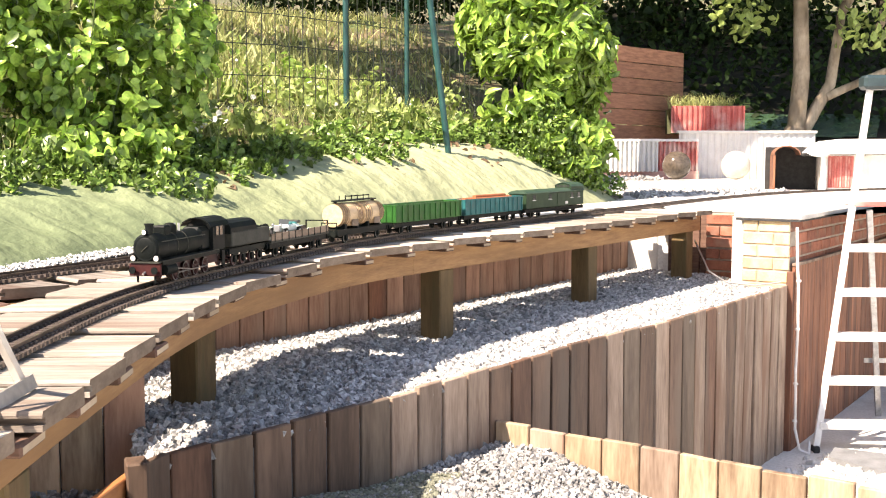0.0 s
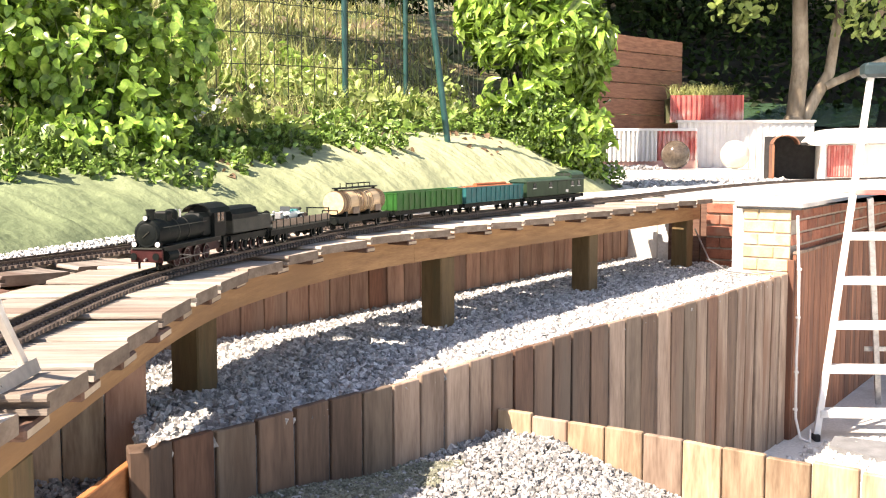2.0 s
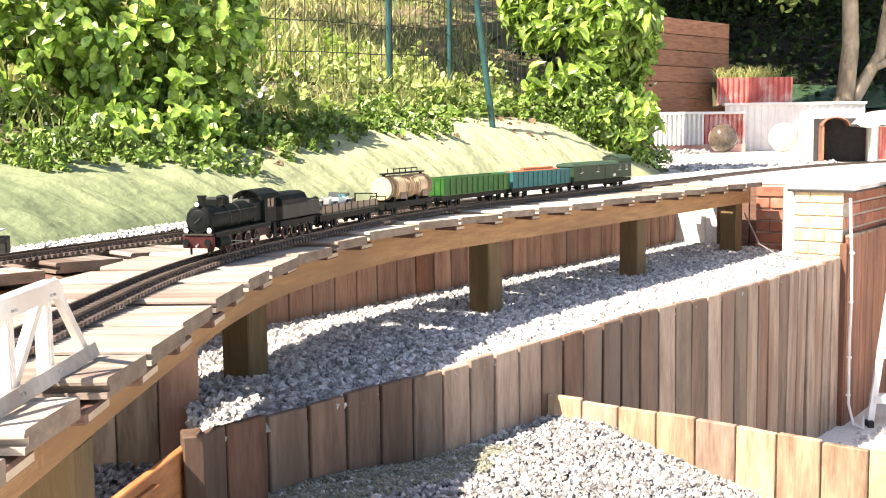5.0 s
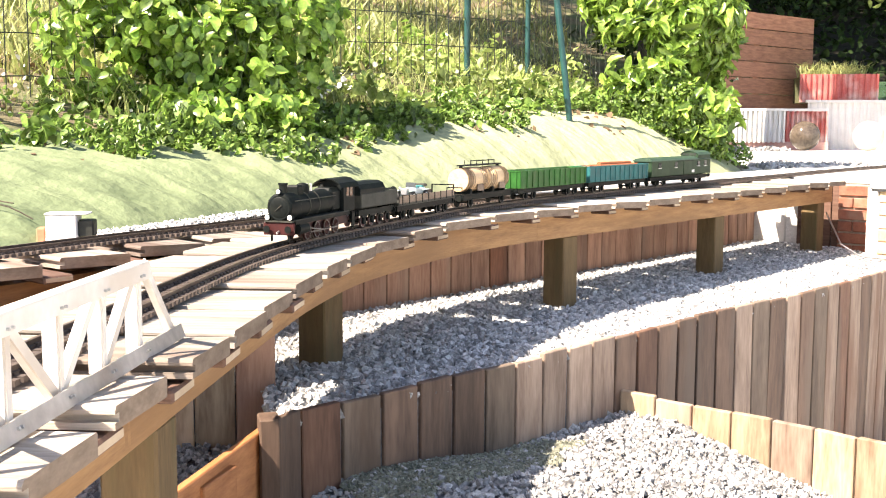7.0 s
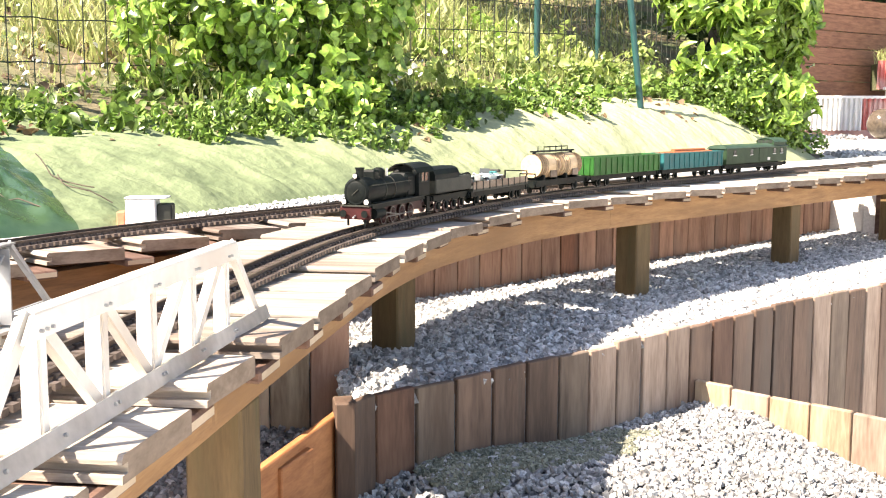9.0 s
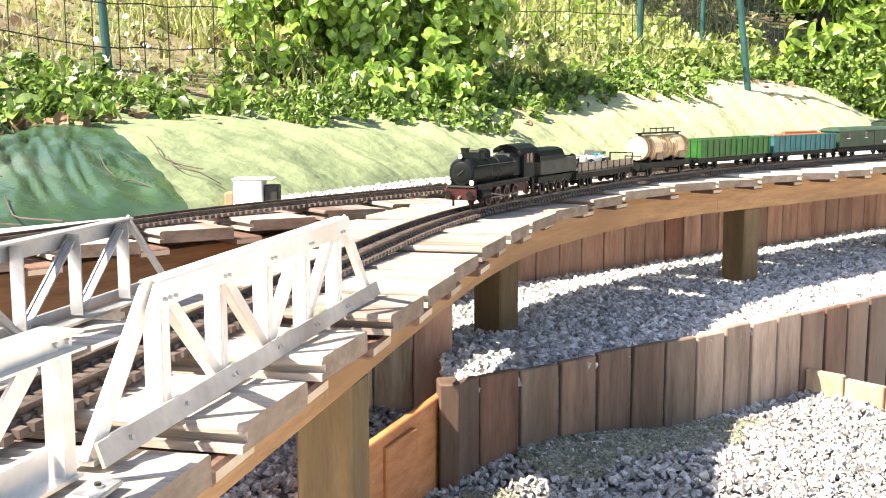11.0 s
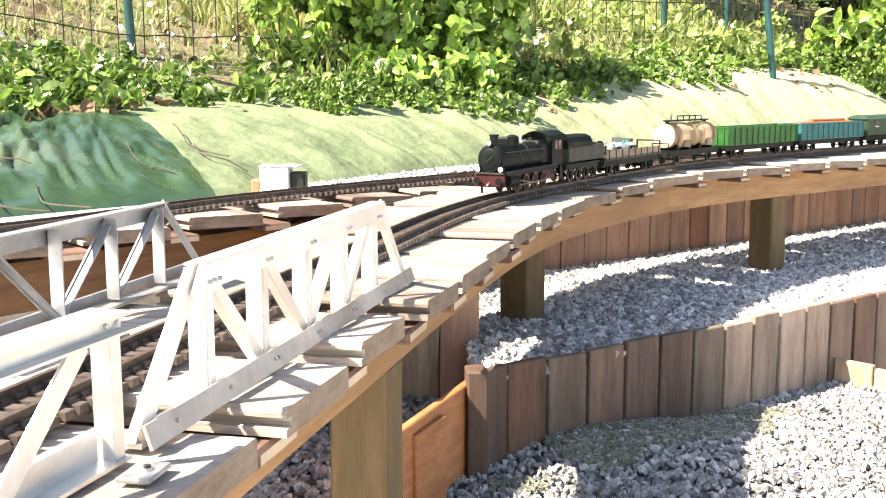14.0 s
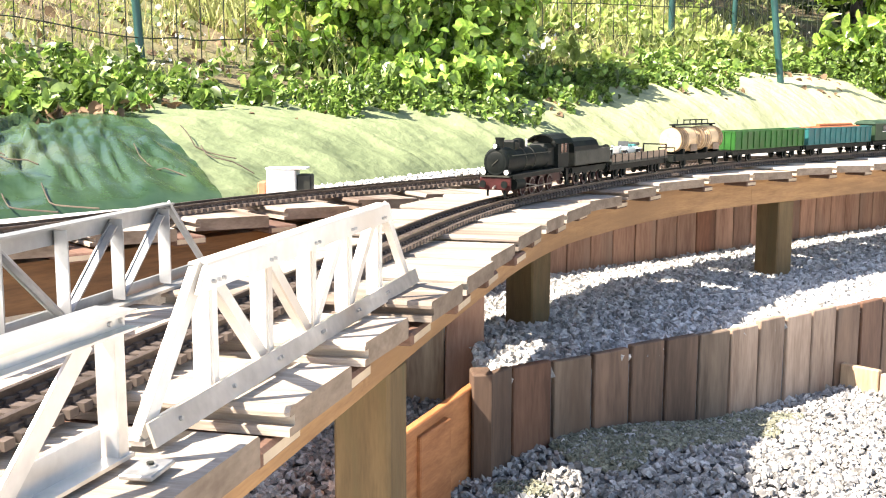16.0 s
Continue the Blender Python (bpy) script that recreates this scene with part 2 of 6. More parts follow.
STRAW = mat("dry_grass", (0.30, 0.24, 0.10), (0.58, 0.50, 0.27), 6, 0.8, bump=0, fine=40, vary=0.35, island=True, trans=0.2)
FLOWER = mat("white_petal", (0.68, 0.68, 0.62), (0.82, 0.82, 0.78), 20, 0.7, bump=0, fine=60, vary=0.1, island=True, trans=0.3)
STEM = mat("plant_stem", (0.05, 0.09, 0.02), (0.12, 0.16, 0.045), 20, 0.7, bump=0, fine=60, vary=0.3, island=True)
BARK = mat("plane_tree_bark", (0.15, 0.11, 0.07), (0.46, 0.38, 0.28), 6, 0.9, bump=0.7, stretch=(1, 1, 0.45), fine=40, vary=0, dirt=(0.11, 0.08, 0.05), dirt_scale=5, dirt_low=0.48, dist=0.02)
DARKBARK = mat("woodland_bark", (0.035, 0.028, 0.02), (0.10, 0.08, 0.055), 7, 0.95, bump=0.5, stretch=(1, 1, 0.45), fine=40, vary=0, dist=0.02)
# Dark humus, with the deep shade under the trees put into its colour.
SHADE_FLOOR = mat("shaded_woodland_floor", (0.008, 0.009, 0.006), (0.024, 0.024, 0.017), 2.0, 0.9, bump=0.5, fine=16, vary=0, dirt=(0.035, 0.03, 0.02), dirt_scale=1.4, dist=0.03, spec=0.15)
CAPT = mat("slate_teal_plastic", (0.012, 0.026, 0.03), (0.035, 0.06, 0.065), 12, 0.4, bump=0.05, fine=90, vary=0, dist=0.001)
TYRE = mat("dull_tyre", (0.10, 0.095, 0.09), (0.20, 0.19, 0.18), 25, 0.45, 0.7, bump=0.05, vary=0, dist=0.001)
IRON = mat("black_loco_paint", (0.003, 0.0046, 0.0044), (0.010, 0.0130, 0.0120), 25, 0.5, 0.0, bump=0.1, fine=120, vary=0, spec=0.10, dirt=(0.016, 0.018, 0.014), dirt_scale=14, dist=0.001)
GREYP = mat("dusty_grey_paint", (0.022, 0.024, 0.019), (0.055, 0.055, 0.044), 20, 0.6, bump=0.1, fine=120, vary=0, dist=0.001, spec=0.25)
LOCORED = mat("loco_red", (0.030, 0.007, 0.007), (0.062, 0.015, 0.014), 25, 0.55, bump=0.1, fine=120, vary=0, dist=0.001, spec=0.2)
WHEELRED = mat("wheel_dark_red", (0.03, 0.01, 0.009), (0.07, 0.022, 0.02), 25, 0.55, bump=0.1, fine=120, vary=0, dist=0.001)
LAMP = mat("lamp_lens", (0.75, 0.73, 0.66), (0.85, 0.83, 0.78), 10, 0.2, bump=0, vary=0)
GREENW = mat("bright_green_wagon", (0.008, 0.065, 0.010), (0.024, 0.125, 0.022), 25, 0.5, bump=0.1, fine=120, vary=0, dirt=(0.035, 0.075, 0.022), dirt_scale=9, dist=0.001, spec=0.25)
TEALW = mat("teal_wagon", (0.009, 0.085, 0.09), (0.022, 0.15, 0.15), 25, 0.5, bump=0.1, fine=120, vary=0, dirt=(0.03, 0.09, 0.09), dirt_scale=9, dist=0.001, spec=0.25)
VANG = mat("dark_green_van", (0.012, 0.033, 0.015), (0.028, 0.058, 0.028), 25, 0.5, bump=0.1, fine=120, vary=0, dist=0.001, spec=0.2)
VANROOF = mat("van_roof_green", (0.022, 0.05, 0.032), (0.052, 0.092, 0.062), 25, 0.45, bump=0.1, fine=120, vary=0, dist=0.001, spec=0.3)
BARREL = mat("barrel_wood", (0.48, 0.32, 0.17), (0.68, 0.5, 0.3), 14, 0.55, bump=0.2, stretch=(1, 6, 6), fine=60, vary=0, dist=0.001)
HOOP = mat("brown_hoop", (0.13, 0.07, 0.035), (0.26, 0.155, 0.085), 20, 0.6, bump=0.1, fine=90, vary=0, dist=0.001)
RUST = mat("rust", (0.22, 0.06, 0.02), (0.42, 0.15, 0.06), 25, 0.9, bump=0.3, fine=120, vary=0.2, dist=0.002)
CHALK = mat("white_load", (0.62, 0.62, 0.60), (0.80, 0.80, 0.78), 30, 0.95, bump=0.5, fine=120, vary=0, dist=0.003)
CARP = mat("pale_toy_paint", (0.42, 0.50, 0.48), (0.58, 0.66, 0.63), 20, 0.35, bump=0, vary=0)
GLASS = mat("dark_window", (0.02, 0.025, 0.022), (0.05, 0.055, 0.05), 10, 0.12, bump=0, vary=0, spec=0.7)
RUBBER = mat("black_rubber", (0.015, 0.015, 0.015), (0.04, 0.04, 0.04), 20, 0.8, bump=0.1, vary=0)
BALLM = mat("stone_ball", (0.05, 0.04, 0.03), (0.16, 0.125, 0.095), 5, 0.1, bump=0.1, fine=40, vary=0.1, dirt=(0.26, 0.22, 0.17), dirt_scale=3, dist=0.004)
BALLW = mat("pale_stone_ball", (0.55, 0.50, 0.40), (0.72, 0.68, 0.58), 5, 0.5, bump=0.1, fine=40, vary=0, dist=0.004)
SLATE = mat("grey_slab", (0.12, 0.125, 0.13), (0.22, 0.225, 0.23), 10, 0.8, bump=0.2, fine=90, vary=0, dist=0.003)
GREYBOX = mat("pale_grey_box", (0.60, 0.59, 0.56), (0.74, 0.73, 0.70), 12, 0.5, bump=0.05, fine=80, vary=0, dist=0.001)
TERRA = mat("terracotta", (0.36, 0.12, 0.06), (0.52, 0.22, 0.12), 14, 0.85, bump=0.3, fine=90, vary=0.1, dist=0.002)


# ---- building helpers ----
def thing(name, at=(0, 0, 0), rz=0.0, label="", category="", group="", kind=""):
    ob = new(name)
    ob.empty_display_size = 0.1
    ob.matrix_world = pose(*at, 0, 0, rz)
    return tagged(ob, label, category, group, kind)


def mesh_of(name, bm, material, smooth=False):
    me = bpy.data.meshes.new(name)
    bmesh.ops.recalc_face_normals(bm, faces=bm.faces)
    bm.to_mesh(me)
    bm.free()
    me.materials.append(material)
    if smooth:
        me.shade_smooth()
        me.set_sharp_from_angle(angle=radians(38))
    return me


def part(name, bm, material, parent=None, label="", smooth=False, kind=""):
    """One bmesh as one mesh object under a thing."""
    ob = new(name, mesh_of(name, bm, material, smooth))
    ob.parent = parent
    return tagged(ob, label, kind=kind)


def piece(name, me, parent, m):
    ob = new(name, me)
    ob.parent = parent
    ob.matrix_basis = m
    return ob


def soup(name, verts, faces, material, parent=None, kind="", label="", category="", smooth=False):
    me = bpy.data.meshes.new(name)
    me.from_pydata(np.asarray(verts).tolist(), [], np.asarray(faces).tolist() if not isinstance(faces, list) else faces)
    me.materials.append(material)
    if smooth:
        me.shade_smooth()
    ob = new(name, me)
    ob.parent = parent
    return tagged(ob, label, category, kind=kind)


def bx(bm, c, s, rz=0.0, rx=0.0, ry=0.0, bevel=0.0):
    """A box of size s about c, turned by degrees."""
    m = pose(*c, rx, ry, rz) @ Matrix.Diagonal((*s, 1))
    made = bmesh.ops.create_cube(bm, size=1.0, matrix=m)["verts"]
    if bevel:
        edges = list({e for v in made for e in v.link_edges})
        bmesh.ops.bevel(bm, geom=edges, offset=bevel, segments=1, affect="EDGES")
    return bm


def rod(bm, a, b, r, r2=None, n=10, caps=True):
    a, b = Vector(a), Vector(b)
    way = b - a
    m = Matrix.Translation((a + b) / 2) @ way.to_track_quat("Z", "Y").to_matrix().to_4x4()
    bmesh.ops.create_cone(bm, cap_ends=caps, segments=n, radius1=r, radius2=r if r2 is None else r2, depth=way.length, matrix=m)
    return bm


def tube(points, r, n=6):
    """One bent tube through the given points."""
    bm, rows = bmesh.new(), []
    pts = [Vector(p) for p in points]
    for k, p in enumerate(pts):
        way = (pts[min(k + 1, len(pts) - 1)] - pts[max(k - 1, 0)]).normalized()
        side = way.cross(Vector((0.31, 0.17, 0.93))).normalized()
        up = side.cross(way)
        rows.append([bm.verts.new(p + (side * math.cos(a) + up * math.sin(a)) * r) for a in (q * math.tau / n for q in range(n))])
    for a, b in zip(rows, rows[1:]):
        for i in range(n):
            bm.faces.new((a[i], a[(i + 1) % n], b[(i + 1) % n], b[i]))
    bm.faces.new(rows[0])
    bm.faces.new(rows[-1][::-1])
    return bm


def ball(bm, c, r, s=(1, 1, 1), u=14, v=9):
    bmesh.ops.create_uvsphere(bm, u_segments=u, v_segments=v, radius=r, matrix=Matrix.Translation(c) @ Matrix.Diagonal((*s, 1)))
    return bm


def strut(bm, a, b, w, t, up=(0, 0, 1)):
    """A flat bar from a to b, w wide across up and t thick."""
    a, b = Vector(a), Vector(b)
    z = (b - a).normalized()
    x = Vector(up).cross(z).normalized()
    y = z.cross(x)
    m = Matrix((x, y, z)).transposed().to_4x4()
    m.translation = (a + b) / 2
    bmesh.ops.create_cube(bm, size=1.0, matrix=m @ Matrix.Diagonal((t, w, (b - a).length, 1)))
    return bm


def extrude(bm, outline, depth, m):
    """A polygon in local x, z pushed along local y, centred."""
    front = [bm.verts.new(m @ Vector((x, -depth / 2, z))) for x, z in outline]
    back = [bm.verts.new(m @ Vector((x, depth / 2, z))) for x, z in outline]
    bm.faces.new(front)
    bm.faces.new(back[::-1])
    for i in range(len(outline)):
        j = (i + 1) % len(outline)
        bm.faces.new((front[j], front[i], back[i], back[j]))
    return bm


def curve(ctrl, step):
    """Points at even steps along a smooth line through the given ones."""
    c = np.array(ctrl, float)
    c = np.vstack([2 * c[0] - c[1], c, 2 * c[-1] - c[-2]])
    out = []
    for i in range(1, len(c) - 2):
        p0, p1, p2, p3 = c[i - 1 : i + 3]
        for t in np.linspace(0, 1, 40, endpoint=False):
            out.append(0.5 * (2 * p1 + (p2 - p0) * t + (2 * p0 - 5 * p1 + 4 * p2 - p3) * t**2 + (3 * p1 - p0 - 3 * p2 + p3) * t**3))
    out.append(c[-2])
    out = np.array(out)
    s = np.r_[0, np.cumsum(np.linalg.norm(np.diff(out, axis=0), axis=1))]
    want = np.arange(0, s[-1], step)
    return np.stack([np.interp(want, s, out[:, k]) for k in range(out.shape[1])], 1)


def heading(line):
    d = np.gradient(line, axis=0)
    return d / np.linalg.norm(d, axis=1)[:, None]


def sweep(bm, line, z, profile, shift=0.0):
    """A closed profile of (side, height) drawn along a plan line; side is to the left."""
    d = heading(line)
    left = np.stack([-d[:, 1], d[:, 0]], 1)
    rows = []
    for p, n in zip(line, left):
        rows.append([bm.verts.new((*(p + n * (shift + u)), z + v)) for u, v in profile])
    k = len(profile)
    for a, b in zip(rows, rows[1:]):
        for i in range(k):
            bm.faces.new((a[i], a[(i + 1) % k], b[(i + 1) % k], b[i]))
    bm.faces.new(rows[0])
    bm.faces.new(rows[-1][::-1])
    return bm


RNG = np.random.default_rng(7)


def stones(places, size, rng=RNG, flat=0.7):
    """Broken stones at the given places: verts and faces of many small lumps."""
    base = np.array([(-1, -1, -1), (1, -1, -1), (1, 1, -1), (-1, 1, -1), (-1, -1, 1), (1, -1, 1), (1, 1, 1), (-1, 1, 1)], float) * 0.5
    quads = np.array([(0, 3, 2, 1), (4, 5, 6, 7), (0, 1, 5, 4), (1, 2, 6, 5), (2, 3, 7, 6), (3, 0, 4, 7)])
    n = len(places)
    v = base[None] * (1 + rng.uniform(-0.45, 0.45, (n, 8, 3)))
    v *= (size * rng.uniform(0.6, 1.35, (n, 1)) * np.array([1, 1, 1]))[:, None, :] * rng.uniform(0.65, 1.2, (n, 1, 3)) * np.array([1, 1, flat])
    q = rng.normal(size=(n, 4))
    q /= np.linalg.norm(q, axis=1)[:, None]
    w, x, y, z = q.T
    rot = np.stack([1 - 2 * (y * y + z * z), 2 * (x * y - z * w), 2 * (x * z + y * w), 2 * (x * y + z * w), 1 - 2 * (x * x + z * z), 2 * (y * z - x * w), 2 * (x * z - y * w), 2 * (y * z + x * w), 1 - 2 * (x * x + y * y)], 1).reshape(n, 3, 3)
    v = np.einsum("nij,nkj->nki", rot, v) + np.asarray(places)[:, None, :]
    return v.reshape(-1, 3), (quads[None] + 8 * np.arange(n)[:, None, None]).reshape(-1, 4)


def leaves(places, size, facing=None, spread=0.9, ratio=0.55, rng=RNG, fold=0.25, droop=0.2):
    """Folded pointed leaves at the given places, each looking more or less the facing way."""
    n = len(places)
    nor = rng.normal(size=(n, 3)) * spread + (np.array([0, 0, 1.0]) if facing is None else facing)
    nor /= np.linalg.norm(nor, axis=1)[:, None]
    t = rng.normal(size=(n, 3)) + np.array([0, 0, -droop * 3])
    t -= (t * nor).sum(1)[:, None] * nor
    t /= np.linalg.norm(t, axis=1)[:, None]
    b = np.cross(nor, t)
    s = size * rng.uniform(0.6, 1.3, (n, 1))
    out = []
    for a, w, up in ((0, 0, 0), (0.10, 0.30, 0.35), (0.32, 0.5, 0.5), (0.60, 0.44, 0.42), (0.83, 0.22, 0.1), (1, 0, -0.3), (0.83, -0.22, 0.1), (0.60, -0.44, 0.42), (0.32, -0.5, 0.5), (0.10, -0.30, 0.35), (0.32, 0, 0.05), (0.66, 0, 0.05)):
        out.append(places + t * s * (a - 0.5) + b * s * w * ratio + nor * s * up * fold)
    v = np.stack(out, 1).reshape(-1, 3)
    k = 12 * np.arange(n)
    quads = np.concatenate([np.stack([k + i for i in row], 1) for row in ((0, 1, 2, 10), (10, 2, 3, 11), (11, 3, 4, 5), (0, 10, 8, 9), (10, 11, 7, 8), (11, 5, 6, 7))])
    tris = np.zeros((0, 3), int)
    return v, quads.tolist() + tris.tolist()


def blades(feet, height, width, lean=0.35, rng=RNG):
    """Bent blades of grass standing on the given feet."""
    n = len(feet)
    a = rng.uniform(0, 2 * np.pi, n)
    side = np.stack([np.cos(a), np.sin(a), 0 * a], 1)
    way = np.stack([rng.normal(0, lean, n), rng.normal(0, lean, n), np.ones(n)], 1)
    h = height * rng.uniform(0.4, 1.3, (n, 1))
    w = width * rng.uniform(0.6, 1.4, (n, 1))
    bend = np.stack([rng.normal(0, lean, n), rng.normal(0, lean, n), 0 * a], 1)
    v = np.stack([feet - side * w, feet + side * w, feet + way * h * 0.55 + side * w * 0.7, feet + way * h * 0.55 - side * w * 0.7, feet + (way + bend) * h], 1).reshape(-1, 3)
    k = 5 * np.arange(n)
    return v, np.stack([k, k + 1, k + 2, k + 3], 1).tolist() + np.stack([k + 3, k + 2, k + 4], 1).tolist()


def inside(points, poly):
    x, y = points[:, 0], points[:, 1]
    c = np.zeros(len(points), bool)
    for (x0, y0), (x1, y1) in zip(poly, np.roll(poly, -1, 0)):
        c ^= ((y0 > y) != (y1 > y)) & (x < (x1 - x0) * (y - y0) / (y1 - y0 + 1e-12) + x0)
    return c


def scatter(poly, count, rng=RNG):
    poly = np.array(poly, float)
    lo, hi = poly.min(0), poly.max(0)
    p = rng.uniform(lo, hi, (count * 4, 2))
    return p[inside(p, poly)][:count]

# ---- plan ----
DECK_Z, BED_Z, LOW_Z, GROUND_Z = 1.0, 0.560, 0.32, -0.39
ALONG = np.array([0.582, 0.813])
LEFT = np.array([-0.813, 0.582])
EDGE0 = np.array([0.0, 4.24])


def uv(v, u):
    """A plan point v along the straight viaduct from its bend and u to the left of its outer edge."""
    return EDGE0 + ALONG * v + LEFT * u


TRACK_F = [(-0.79, -0.9), (-0.80, 0.4), (-0.808, 1.2), (-0.815, 1.8), (-0.81, 2.25), (-0.77, 2.62), (-0.67, 3.03), (-0.56, 3.40), (-0.40, 3.86), (-0.15, 4.40)]
TRACK_M = [(0.22, 5.02), (0.70, 5.80), (1.20, 6.60), (1.80, 7.58), (2.42, 8.50), (3.0, 9.25), (3.5, 9.76), (4.05, 10.2), (4.9, 10.7), (6.0, 11.15)]
TRACK_R = [(-2.25, 0.3), (-1.85, 1.2), (-1.57, 1.80), (-1.43, 2.33), (-1.26, 2.76), (-1.03, 3.24), (-0.72, 3.80), (-0.32, 4.44)]
EDGE = [(-0.605, -0.9), (-0.61, 0.5), (-0.618, 1.3), (-0.624, 1.8), (-0.622, 2.25), (-0.612, 2.55), (-0.575, 2.90), (-0.50, 3.20), (-0.42, 3.45), (-0.32, 3.70), (-0.18, 3.97), (0.0, 4.24), (0.30, 4.66), (0.60, 5.08), (0.925, 5.53), (1.78, 6.72)]
REAR_EDGE = [(-2.08, 0.3), (-1.72, 1.2), (-1.46, 1.80), (-1.33, 2.15), (-1.205, 2.445), (-1.095, 2.71), (-0.97, 2.92)]
PALISADE = [(-0.80, 2.46), (-0.748, 2.599), (-0.669, 2.69), (-0.579, 2.788), (-0.487, 2.898), (-0.403, 3.00), (-0.309, 3.108), (-0.215, 3.225), (-0.131, 3.335), (0.048, 3.57), (0.246, 3.82), (0.452, 4.08), (0.732, 4.40), (1.07, 4.80), (1.514, 5.39), (2.03, 6.08)]
LOW_WALL = [(0.15, 3.68), (0.42, 3.50), (0.68, 3.31), (0.88, 3.13), (1.15, 2.93), (1.60, 2.62)]
REAR_WALL = [(-1.30, 3.55), (-1.08, 3.90), (-0.86, 4.24), (-0.13, 5.24), (0.73, 6.42), (1.36, 7.32)]
TOE = [(-4.2, -3.0), (-3.0, 0.2), (-2.3, 1.5), (-1.93, 2.25), (-1.64, 2.85), (-1.46, 3.5), (-1.18, 4.3), (-0.72, 5.1), (-0.30, 5.72), (0.10, 6.32), (0.48, 6.85), (0.92, 7.5), (1.40, 8.35), (1.68, 9.4), (1.75, 10.6), (1.9, 11.7), (2.6, 12.5), (4.2, 12.8), (7.0, 12.9), (14, 12.5), (40, 10.0)]

# ---- ground ----
toe = curve(TOE, 0.12)
toe_dir = heading(toe)
for _ in range(40):
    toe_dir[1:-1] = (toe_dir[:-2] + toe_dir[1:-1] + toe_dir[2:]) / 3
toe_dir /= np.linalg.norm(toe_dir, axis=1)[:, None]
toe_out = np.stack([-toe_dir[:, 1], toe_dir[:, 0]], 1)
toe_s = np.r_[0, np.cumsum(np.linalg.norm(np.diff(toe, axis=0), axis=1))]
BANK_H = np.interp(toe[:, 1] + 0.0 * toe[:, 0], [-3, 2, 3.5, 5, 6.4, 7.6, 8.4, 9.5, 40], [0.16, 0.19, 0.22, 0.28, 0.42, 0.44, 0.25, 0.2, 0.2])
BANK_W = np.interp(toe[:, 1], [-3, 2.2, 3.5, 5, 6.4, 8.4, 40], [1.5, 1.35, 0.95, 0.75, 0.85, 0.8, 0.8])


def bank(i, d, under=1):
    """Height of the bank at step i of its toe, d metres up from the toe."""
    k = np.clip(d / BANK_W[i], 0, 1)
    z = 0.985 + BANK_H[i] * np.sin(k * np.pi / 2) ** 0.9
    far = np.clip(d - BANK_W[i], 0, None)
    z -= under * 0.07 * min(1.0, max(0.0, (BANK_W[i] * 1.02 - d) / 0.12)) * min(1.0, d / 0.1)
    z = z + 0.30 * np.minimum(far, 9) + 0.16 * np.clip(far - 9, 0, 60)
    x, y = toe[i] + toe_out[i] * d
    z += 0.05 * min(1, far + 0.15 * k) * noise.noise((x * 1.7, y * 1.7, 0.3)) + 0.25 * min(1.0, far / 4) * noise.noise((x * 0.4, y * 0.4, 4.0))
    return Vector((x, y, z))


def crumple(i, d):
    p = bank(i, d, 0)
    k = min(1.0, d / 0.15)
    p.z += k * (0.030 * noise.noise((p.x * 5, p.y * 5, 1.0)) + 0.014 * noise.noise((toe_s[i] * 22, d * 4, 2.0)) + 0.018 * noise.noise((toe_s[i] * 9, d * 7, 5.0))) + 0.006
    if toe[i][1] < 3.6:
        p.z += k * min(1.0, (3.6 - toe[i][1]) / 0.5) * 0.035 * abs(noise.noise((toe_s[i] * 6 + d * 2.5, d * 1.2, 9.0)))
    return p


def sheet(name, i0, i1, offs, material, at, istep=1, kind="structure", label="", category=""):
    rows = range(i0, i1, istep)
    v = [at(i, d) for i in rows for d in (offs(i) if callable(offs) else offs)]
    k = len(offs(i0) if callable(offs) else offs)
    f = [(a * k + b, a * k + b + 1, (a + 1) * k + b + 1, (a + 1) * k + b) for a in range(len(rows) - 1) for b in range(k - 1)]
    return soup(name, [tuple(p) for p in v], f, material, kind=kind, label=label, category=category, smooth=True)


def toe_at(y):
    """The step of the toe that is nearest to a given distance ahead (below the far bend)."""
    return int(np.argmin(np.abs(toe[:200, 1] - y) + (toe[:200, 0] > 3) * 99))


sheet("ground_hillside", 0, len(toe), [0, 0.2, 0.4, 0.6, 0.8, 1.0, 1.25, 1.5, 1.8, 2.2, 2.7, 3.3, 4, 5, 6, 7.5, 9, 11, 14, 18, 24, 32, 45, 60], SOIL, bank, 2,
      label="rough grassy hillside rising behind the railway, dry and dappled", category="hillside")
I_A, I_B, I_C = toe_at(0.6), toe_at(2.79), toe_at(8.5)
FINE = 10
CREASES = random.Random(19)
CREASES = [(CREASES.uniform(-0.85, 0.0), CREASES.uniform(-0.1, 0.52), CREASES.uniform(0.010, 0.020), CREASES.uniform(0.009, 0.018), CREASES.uniform(0.15, 1.0), CREASES.uniform(0.0, 0.3)) for _ in range(30)]
FOLDS = [(-0.06, 0.38, 0.016), (-0.22, 0.30, 0.010), (-0.50, 0.10, 0.010), (-1.15, 0.20, 0.022), (-1.40, -0.20, 0.014)]


